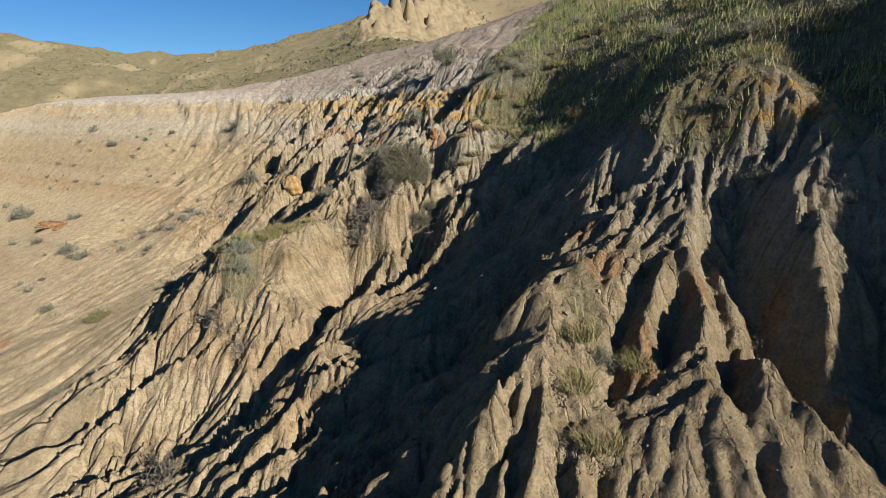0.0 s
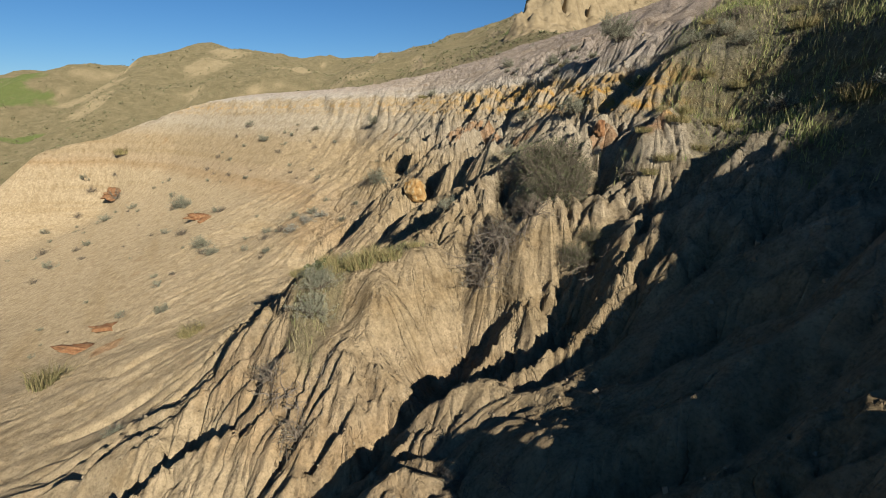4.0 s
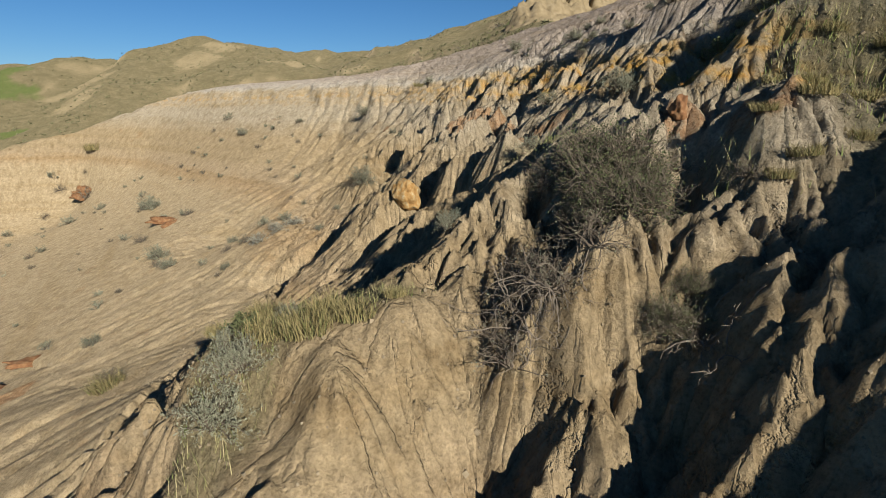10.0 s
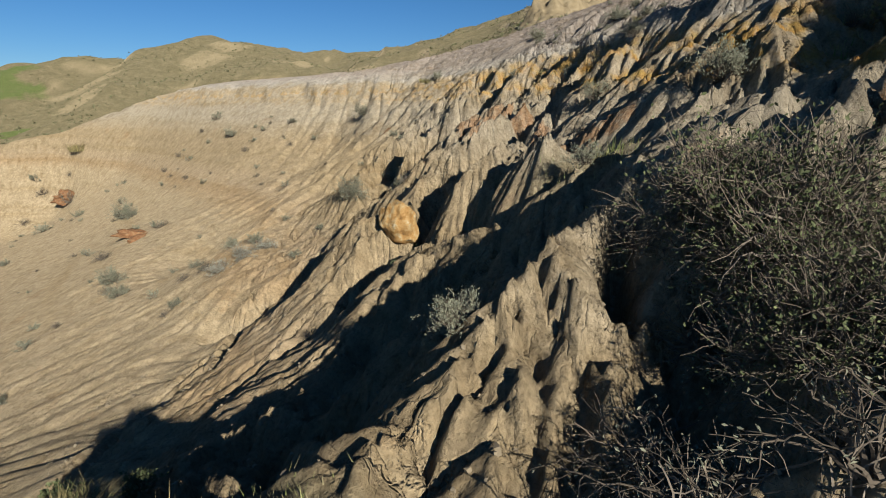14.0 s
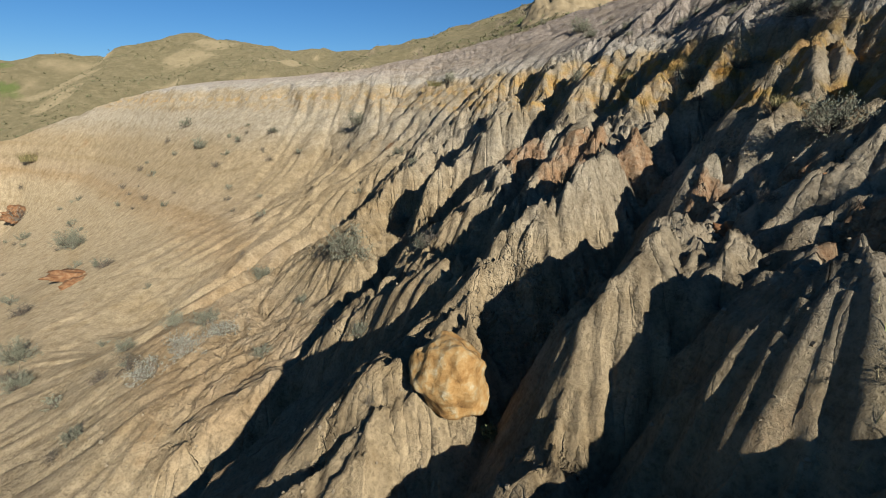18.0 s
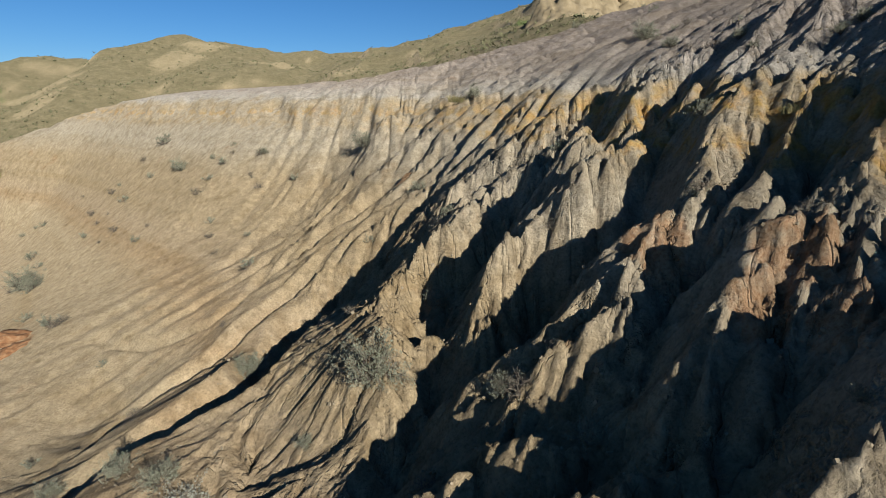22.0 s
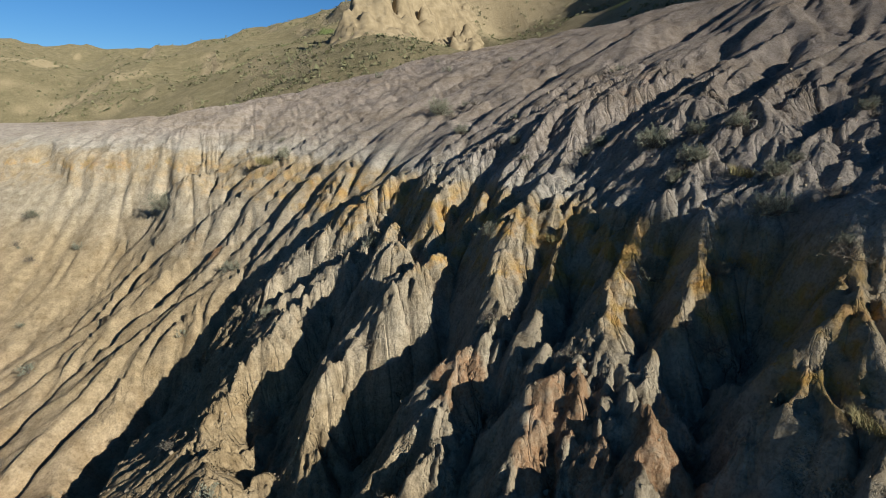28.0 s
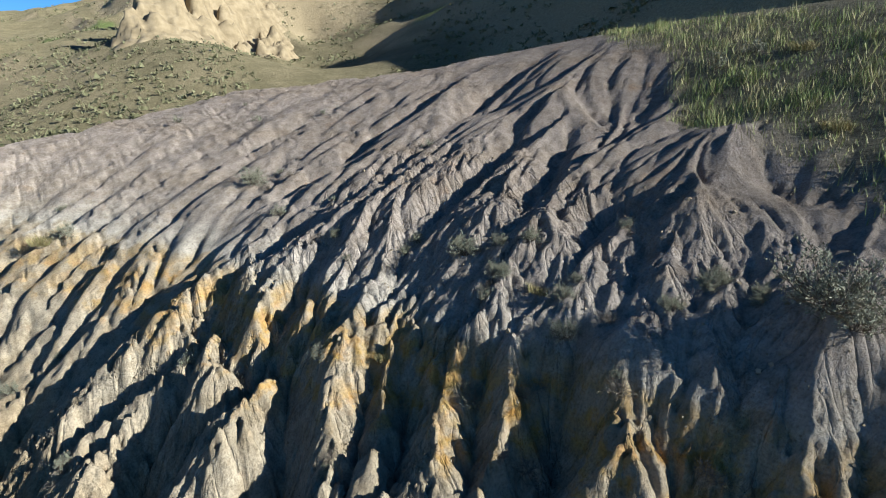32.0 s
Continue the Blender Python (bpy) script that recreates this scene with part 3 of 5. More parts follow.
# bare scars and greener hollows of the hills: x, y, length, breadth, turn
SCARS = ((-72, 167, 12, 8, 60), (-70, 182, 11, 8, 20), (-98, 152, 13, 7, 30), (-92, 140, 9, 5, 60), (-45, 167, 10, 9, 0), (-21, 131, 6, 7, 0), (42, 102, 14, 7, 40), (44, 82, 9, 6, 40))
MEADOWS = ((-118, 145, 16, 10, 30), (-132, 158, 20, 12, 0), (-100, 120, 14, 8, 30), (10.6, 123, 8, 6, 0), (47, 76, 8, 4, 40))


# crumbly rust-red clay: x, y, reach
RUST = ((0.91, 20.87, 0.35), (1.58, 19.54, 0.35), (1.14, 19.25, 0.25), (-0.17, 20.23, 0.20), (1.55, 18.82, 0.25), (-2.53, 30.52, 0.30), (1.70, 19.70, 0.25), (2.11, 18.49, 0.35), (1.75, 18.58, 0.20), (2.71, 16.35, 0.16), (2.61, 15.31, 0.16), (2.74, 14.83, 0.22), (2.20, 16.78, 0.25), (2.02, 18.47, 0.25), (2.38, 15.24, 0.20), (3.76, 1.42, 0.30), (4.20, 2.62, 0.25), (3.62, 0.21, 0.22), (3.40, -0.08, 0.20), (4.67, 0.56, 0.20), (5.32, 0.10, 0.25), (3.83, 10.56, 0.30), (4.34, 9.65, 0.35), (4.38, 9.79, 0.30), (2.48, 14.90, 0.30), (2.94, 14.70, 0.25), (-10.43, 14.93, 0.50), (-13.37, 29.03, 0.40))


# ---- gullies ----
GULLIES = []


def gully(width, depth, *course):
    """A steep-sided gully along a course of (x, y) stations."""
    GULLIES.append((width, depth, course))


gully(0.55, 0.85, (-6.90, 22.11), (-6.49, 22.54), (-5.55, 22.85), (-4.76, 23.41), (-4.46, 25.74), (-3.38, 27.04), (-2.57, 27.30), (-1.77, 28.30))
gully(0.24, 0.42, (-7.84, 23.37), (-7.63, 24.60), (-6.61, 25.06), (-5.83, 25.69), (-5.06, 27.10), (-4.26, 28.10))
gully(0.50, 0.60, (-1.69, 23.21), (-1.02, 23.65), (-0.34, 24.47), (0.59, 24.97), (1.55, 26.14), (1.45, 23.96), (2.59, 24.57), (3.87, 25.08))
gully(0.40, 0.90, (4.81, -1.58), (5.01, -0.73), (5.15, -0.09), (5.49, 0.60), (6.09, 1.55))
gully(0.60, 1.00, (4.70, -2.20), (5.60, -1.40), (6.30, -0.60), (7.00, 0.20))
gully(0.40, 0.50, (-6.61, 6.75), (-4.56, 6.45), (-3.57, 6.74), (-2.47, 6.58), (-2.16, 7.19))
gully(0.45, 0.60, (2.23, 25.33), (0.98, 25.70), (-0.45, 26.16), (-1.70, 25.93))
gully(0.16, 0.14, (-10.47, 28.27), (-8.51, 26.98), (-7.11, 26.59), (-6.44, 27.25), (-5.87, 29.63))
gully(0.18, 0.32, (-4.52, 14.33), (-3.37, 14.57), (-4.06, 17.51), (-3.65, 17.93))
gully(0.13, 0.20, (-7.97, 9.36), (-7.41, 9.47), (-6.66, 9.69), (-6.16, 9.98), (-4.93, 10.01), (-4.44, 9.86))
gully(0.16, 0.22, (-12.79, 17.54), (-10.19, 16.34), (-9.18, 17.49))
gully(0.16, 0.22, (-9.14, 12.33), (-7.85, 11.72), (-6.88, 12.32))
gully(0.20, 0.25, (-13.20, 23.53), (-12.21, 23.69), (-11.30, 25.00))
gully(0.16, 0.22, (-10.94, 28.37), (-9.82, 27.69), (-8.64, 27.15), (-7.65, 26.98), (-6.84, 27.00), (-6.30, 27.70), (-5.74, 28.70), (-5.20, 29.67))
gully(0.14, 0.25, (-8.44, 27.88), (-7.44, 28.53), (-6.52, 28.85), (-5.93, 30.06))
gully(0.30, 0.50, (-5.21, 30.49), (-4.79, 31.95), (-4.31, 32.57), (-3.34, 32.20))
gully(0.32, 0.50, (-5.20, 28.95), (-4.10, 29.76), (-3.22, 30.62), (-2.21, 30.95), (-1.60, 31.63))
gully(0.45, 0.70, (-2.17, 22.88), (-1.81, 23.31), (-1.41, 23.72), (-0.90, 23.94), (-0.37, 24.13), (0.38, 23.82), (1.06, 23.77), (1.70, 23.91))
gully(0.55, 0.70, (-1.79, 21.51), (-1.19, 21.25), (-0.58, 21.35), (0.11, 22.04), (0.76, 22.00), (1.26, 22.31), (1.46, 22.69))
gully(0.45, 0.60, (0.92, 21.90), (1.31, 22.27), (1.70, 22.94), (2.31, 23.60))
gully(0.35, 0.50, (1.87, 21.12), (2.15, 21.37), (2.44, 21.80), (2.91, 22.25))
gully(0.40, 0.60, (2.18, 20.45), (2.68, 20.93), (3.06, 21.43), (3.47, 21.65))
gully(0.45, 0.60, (2.57, 19.56), (2.95, 19.88), (3.47, 20.34), (3.98, 20.59))
gully(0.55, 0.80, (3.04, 18.58), (3.76, 19.11), (4.15, 19.46), (4.52, 19.64))
gully(0.40, 0.40, (1.21, 25.62), (2.22, 26.46), (3.40, 26.64), (4.16, 26.38))
gully(0.35, 0.35, (5.79, 28.58), (7.28, 28.90), (8.74, 28.98))
gully(0.35, 0.35, (4.02, 28.46), (5.25, 28.57), (6.29, 27.90))
gully(0.40, 0.40, (4.87, 23.62), (6.11, 23.96), (7.40, 24.04), (8.95, 24.74))
gully(0.40, 0.40, (5.54, 21.82), (6.90, 22.35), (8.03, 22.81), (9.66, 23.75))
gully(0.40, 0.40, (6.09, 20.50), (7.11, 20.88), (7.63, 20.49))
gully(0.35, 0.35, (3.26, 32.96), (4.64, 32.36), (6.49, 32.80))
gully(0.35, 0.35, (4.97, 24.10), (5.87, 24.10), (7.19, 24.09), (8.69, 24.27), (9.96, 24.28))
gully(0.35, 0.35, (4.02, 32.39), (5.59, 32.57), (7.32, 32.72))
gully(0.30, 0.30, (9.11, 27.55), (10.81, 27.90), (12.35, 27.91))
gully(0.50, 0.70, (-4.49, 17.34), (-3.83, 17.45), (-3.30, 17.85), (-2.71, 18.55), (-1.92, 18.32), (-1.18, 17.83))
gully(0.50, 0.80, (-1.08, 14.78), (-0.79, 15.05), (-0.55, 15.25), (-0.26, 15.36), (-0.07, 15.65), (0.09, 16.00), (0.43, 16.51), (0.91, 16.69), (1.45, 17.34), (1.88, 17.93), (2.20, 18.29))
gully(0.40, 0.60, (0.12, 14.13), (0.40, 14.40), (0.64, 14.75), (0.84, 14.91), (1.10, 15.14))
gully(0.35, 0.50, (-1.21, 18.93), (-0.58, 18.77), (-0.19, 18.79), (0.42, 18.54), (0.89, 19.04))
gully(0.35, 0.50, (-1.94, 21.43), (-1.62, 22.96), (-0.99, 23.53), (-0.32, 23.37))
gully(0.45, 0.70, (2.20, 18.29), (2.62, 18.67), (3.12, 19.02), (3.88, 19.31), (4.32, 19.22))
gully(0.45, 0.60, (-2.90, 19.29), (-2.32, 19.78), (-1.77, 20.71), (-1.63, 21.34), (-1.21, 22.94), (-0.81, 23.62), (-0.28, 24.08), (0.12, 22.91))
gully(0.35, 0.50, (-0.71, 21.54), (-0.02, 22.01), (0.77, 21.84))
gully(0.45, 0.60, (-0.19, 17.90), (0.18, 18.11), (0.55, 18.14), (1.07, 18.77))
gully(0.16, 0.30, (-4.42, 14.69), (-3.91, 15.75), (-3.70, 16.72), (-2.45, 15.64), (-1.54, 15.62), (-1.02, 15.74))
gully(0.15, 0.30, (-2.75, 12.90), (-2.42, 13.42), (-1.93, 13.85), (-1.24, 14.08), (-0.76, 14.64), (-0.01, 14.82))
gully(0.40, 0.40, (-0.97, 10.58), (-0.62, 11.21), (-0.27, 12.28), (0.29, 12.42), (0.93, 12.70), (1.31, 12.98))
gully(0.40, 0.70, (1.55, 8.95), (1.88, 9.28), (2.10, 9.45), (2.35, 9.75))
gully(0.60, 0.85, (2.95, 8.80), (3.15, 9.05), (3.42, 9.40), (3.70, 9.75))
# added cut that puts the slope below the knob into shade
gully(0.50, 0.55, (4.90, 2.75), (5.15, 3.10), (5.45, 3.50))
gully(0.14, 1.00, (1.65, 9.96), (1.76, 10.52), (1.85, 10.74), (2.06, 10.98))
gully(0.45, 0.60, (0.62, 6.52), (1.17, 6.21), (1.70, 6.42), (2.15, 6.78), (2.52, 7.23), (3.14, 7.88))
gully(0.40, 0.50, (0.24, 6.07), (0.45, 6.81), (0.77, 7.18), (1.18, 7.43), (1.60, 7.56))
gully(0.35, 0.50, (1.52, 5.44), (2.15, 5.82), (2.68, 5.97), (3.15, 6.24), (3.92, 7.08))
gully(0.16, 0.30, (-5.53, 9.44), (-4.65, 9.77), (-4.41, 11.84), (-4.54, 14.62))
gully(0.15, 0.30, (-4.17, 7.12), (-3.25, 7.06), (-2.58, 7.12), (-2.16, 7.21))
gully(0.12, 0.20, (-5.27, 7.96), (-4.75, 8.74), (-3.87, 9.15), (-2.44, 7.85))
gully(0.35, 0.50, (-1.59, 4.10), (-1.05, 4.81), (-0.37, 5.45), (0.21, 5.87), (0.53, 6.44))
gully(0.16, 0.30, (-5.78, 6.87), (-5.51, 8.49), (-4.69, 9.14), (-3.62, 9.36), (-2.16, 7.64))
gully(0.16, 0.30, (-6.22, 6.28), (-4.79, 6.47), (-3.74, 6.66), (-2.72, 6.64), (-2.10, 6.91))
gully(0.30, 0.40, (2.79, 4.69), (3.78, 5.04), (4.35, 4.50), (5.36, 4.88))
gully(0.30, 0.40, (1.63, 3.27), (2.38, 3.36), (3.08, 3.33), (3.76, 3.46), (4.41, 3.40))
gully(0.25, 0.60, (4.00, -0.94), (4.26, -0.49), (4.67, -0.08), (4.85, 0.42), (5.17, 0.95), (5.78, 1.42))
gully(0.25, 0.50, (3.71, -0.14), (4.07, 0.26), (4.60, 0.73))
gully(0.20, 0.40, (2.93, -0.25), (3.39, 0.33), (3.71, 0.67), (4.38, 1.19))
gully(0.45, 0.50, (-2.03, 21.68), (-1.73, 22.78), (-1.36, 23.56), (-0.74, 24.25), (0.00, 24.60), (0.52, 23.76))
gully(0.50, 0.60, (-1.00, 21.08), (-0.70, 21.32), (-0.17, 21.88), (0.64, 22.06), (1.03, 21.90), (1.33, 22.44))
gully(0.50, 0.60, (-0.61, 19.44), (-0.18, 19.34), (0.26, 19.38), (0.64, 19.84), (1.11, 20.51))
gully(0.55, 0.70, (0.23, 18.14), (0.52, 18.25), (0.83, 18.41), (1.20, 18.77))


def line_distance(x, y, course):
    """Distance to a course, and how far along it (0 to 1) the nearest station lies."""
    best, along = np.full(x.shape, 1e9), np.zeros(x.shape)
    n = len(course) - 1
    for k in range(n):
        (ax, ay), (bx, by) = course[k], course[k + 1]
        dx, dy = bx - ax, by - ay
        t = np.clip(((x - ax) * dx + (y - ay) * dy) / (dx * dx + dy * dy), 0, 1)
        d = np.hypot(x - ax - t * dx, y - ay - t * dy)
        m = d < best
        best, along = np.where(m, d, best), np.where(m, (k + t) / n, along)
    return best, along


def carve(g, h):
    wob = g.noise(0.5, 5) * 0.10 + g.noise(1.4, 6) * 0.12
    cut = np.zeros(h.shape, np.float32)
    for width, depth, course in GULLIES:
        cx, cy = [p[0] for p in course], [p[1] for p in course]
        i0, i1 = (int(np.clip((v - g.x0) / g.cell, 0, g.nx)) for v in (min(cx) - 2, max(cx) + 2))
        j0, j1 = (int(np.clip((v - g.y0) / g.cell, 0, g.ny)) for v in (min(cy) - 2, max(cy) + 2))
        s = np.s_[i0:i1, j0:j1]
        d, a = line_distance(g.x[s], g.y[s], course)
        d = np.maximum(d + wob[s] * width * 0.9, 0)
        taper = 0.25 + 0.75 * np.sin(np.pi * np.clip(a, 0.02, 0.98)) ** 0.6
        one = depth * taper * np.clip(1 - d / (width * (0.7 + 0.5 * taper)), 0, 1) ** 0.9
        cut[s] = np.maximum(cut[s], one) + 0.25 * np.minimum(cut[s], one)
    return h - cut


def relief():
    """The rilled relief on a wide grid and, over the stretch flown past, on a finer one."""
    g = Core(-14, 16, -5, 46, 0.065)
    hm = macro(g.x, g.y).astype(np.float32)
    h0 = carve(g, hm.copy())
    near = ramp(g.x - np.interp(g.y, (8.5, 11.5, 14, 17, 20, 24, 26, 30), (-8, -2.6, -1.7, -2.3, -3.2, -3.8, -4.2, -9)), 0, 2.2)
    grey = ramp(h0, 0.6, 1.3)
    face = np.maximum(oval(g.x, g.y, -0.5, 7.7, 2.1, 1.7), 0.75 * oval(g.x, g.y, 3.9, 0.3, 2.4, 2.6))
    face = np.maximum(face, 0.85 * oval(g.x, g.y, 2.7, 4.5, 2.9, 2.1))
    calm = (1 - 0.8 * face) * (1 - 0.75 * turf(g.x, g.y))
    w1 = (0.30 + 0.70 * near) * (1 - 0.10 * grey) * calm
    s1 = g.streaks(h0, 0.65, 4.0, 11)
    h1 = h0 + (0.24 * (np.sqrt(np.abs(s1) + 0.02) - 0.75) * w1).astype(np.float32)
    w2 = (0.27 + 0.73 * near) * (1 - 0.6 * grey) * (1 - 0.85 * face) * (1 - 0.75 * turf(g.x, g.y))
    s2 = g.streaks(h1, 0.27, 2.0, 12)
    h2 = h1 + ((0.20 * (np.sqrt(np.abs(s2) + 0.01) - 0.7) - 0.14 * np.exp(-np.abs(s2) / 0.22)) * w2).astype(np.float32)
    wide = ((h2 - hm) * ramp(g.edge, 0, 4)).astype(np.float32)
    f = Core(-5.5, 8.5, -2.5, 28, 0.032)
    base = g.sample((hm + wide).astype(np.float32), f.x, f.y)
    w = g.sample(w2.astype(np.float32), f.x, f.y) + 0.12
    s3 = f.streaks(base, 0.115, 0.9, 13)
    h3 = base + ((0.12 * (np.sqrt(np.abs(s3) + 0.004) - 0.7) - 0.07 * np.exp(-np.abs(s3) / 0.3)) * w).astype(np.float32)
    s5 = f.streaks(base, 0.40, 1.5, 16)
    lines = ramp(f.noise(0.9, 17), -0.4, 0.3) * (1 - turf(f.x, f.y)) * (1 - 0.6 * g.sample(face.astype(np.float32), f.x, f.y))
    h3 = h3 - (0.15 * np.exp(-np.abs(s5) / 0.12) * lines).astype(np.float32)
    s4 = f.streaks(h3, 0.075, 0.45, 14)
    h4 = h3 + (0.035 * (np.sqrt(np.abs(s4) + 0.01) - 0.7) * w + 0.012 * f.noise(0.11, 15)).astype(np.float32)
    fine = ((h4 - base) * ramp(f.edge, 0, 1.5)).astype(np.float32)
    soft = ramp(f.edge, 0, 1.5).astype(np.float32)
    return g, wide, f, fine, s4 * soft + 1.5 * (1 - soft), s5 / (lines + 0.02) * soft + 9 * (1 - soft)


WIDE_GRID, WIDE, FINE_GRID, FINE, RILL, CRACK = relief()


def ground_z(x, y):
    """Height of the finished ground."""
    x, y = np.asarray(x, float), np.asarray(y, float)
    z = macro(x, y) + hills(x, y)
    for g, field in ((WIDE_GRID, WIDE), (FINE_GRID, FINE)):
        inside = (x > g.x0) & (x < g.x0 + g.cell * (g.nx - 1)) & (y > g.y0) & (y < g.y0 + g.cell * (g.ny - 1))
        z = z + np.where(inside, g.sample(field, x, y), 0)
    return z


def graded(lo, a, b, hi, fine, grow):
    """Stations fine between a and b, widening outwards to lo and hi."""
    mid = list(np.arange(a, b, fine))
    left, right, d, p = [], [], fine, a
    while p > lo:
        d *= grow
        p -= d
        left.append(p)
    d, p = fine, mid[-1]
    while p < hi:
        d *= grow
        p += d
        right.append(p)
    return np.array(left[::-1] + mid + right)


XS = graded(-420, -4.0, 7.0, 420, 0.030, 1.022)
YS = graded(-220, -0.8, 24.5, 480, 0.034, 1.022)


def sheet(name, xs, ys, zs):
    n, m = len(xs), len(ys)
    co = np.stack([np.repeat(xs, m), np.tile(ys, n), zs.ravel()], 1).astype(np.float32)
    i, j = np.meshgrid(np.arange(n - 1), np.arange(m - 1), indexing="ij")
    a = (i * m + j).ravel()
    quads = np.stack([a, a + m, a + m + 1, a + 1], 1).astype(np.int32)
    me = bpy.data.meshes.new(name)
    me.vertices.add(len(co))
    me.vertices.foreach_set("co", co.ravel())
    me.loops.add(quads.size)
    me.loops.foreach_set("vertex_index", quads.ravel())
    me.polygons.add(len(quads))
    me.polygons.foreach_set("loop_start", np.arange(0, quads.size, 4, dtype=np.int32))
    me.polygons.foreach_set("use_smooth", np.ones(len(quads), bool))
    me.update()
    me.validate()
    return me


mx, my = np.meshgrid(XS, YS, indexing="ij")
ground_mesh = sheet("ground", XS, YS, ground_z(mx, my))
ground = tagged(new("ground", ground_mesh), "bare tan clay badland slope cut by rills and gullies", "ground", kind="structure")
def spread(field, outside):
    g = FINE_GRID
    inside = (mx > g.x0) & (mx < g.x0 + g.cell * (g.nx - 1)) & (my > g.y0) & (my < g.y0 + g.cell * (g.ny - 1))
    return np.where(inside, g.sample(field.astype(np.float32), mx, my), outside)


def patches(*ovals):
    return functools.reduce(np.maximum, [oval(mx, my, *o) for o in ovals])


for layer, values in (("turf", turf(mx, my)), ("hill", beyond_crest(mx, my)), ("rill", spread(RILL, 1.5)), ("crack", spread(CRACK, 9.0)),
                      ("scar", patches(*SCARS)), ("lush", patches(*MEADOWS)), ("rusty", patches(*[(x, y, 1.5 * r, 1.5 * r) for x, y, r in RUST]))):
    at = ground_mesh.attributes.new(layer, "FLOAT", "POINT")
    at.data.foreach_set("value", values.astype(np.float32).ravel())


# ---- materials ----
def mat(name):
    m = bpy.data.materials.new(name)
    m.use_nodes = True
    return m, m.node_tree.nodes, m.node_tree.links


def node(nodes, kind, **inputs):
    n = nodes.new(kind)
    for k, v in inputs.items():
        n.inputs[k.replace("_", " ")].default_value = v
    return n


def colour_ramp(nodes, stops):
    r = nodes.new("ShaderNodeValToRGB")
    e = r.color_ramp.elements
    while len(e) < len(stops):
        e.new(0.5)
    for k, (p, c) in zip(e, stops):
        k.position, k.color = p, (*c, 1)
    return r


def mix(ns, ln, kind, fac, a, b):
    n = ns.new("ShaderNodeMixRGB")
    n.blend_type = kind
    for slot, v in zip(n.inputs, (fac, a, b)):
        if isinstance(v, (int, float)):
            slot.default_value = v
        elif isinstance(v, tuple):
            slot.default_value = (*v, 1)
        else:
            ln.new(v, slot)
    return n.outputs[0]


def maths(ns, ln, op, *args):
    n = ns.new("ShaderNodeMath")
    n.operation = op
    for slot, v in zip(n.inputs, args):
        if isinstance(v, (int, float)):
            slot.default_value = v
        else:
            ln.new(v, slot)
    return n.outputs[0]


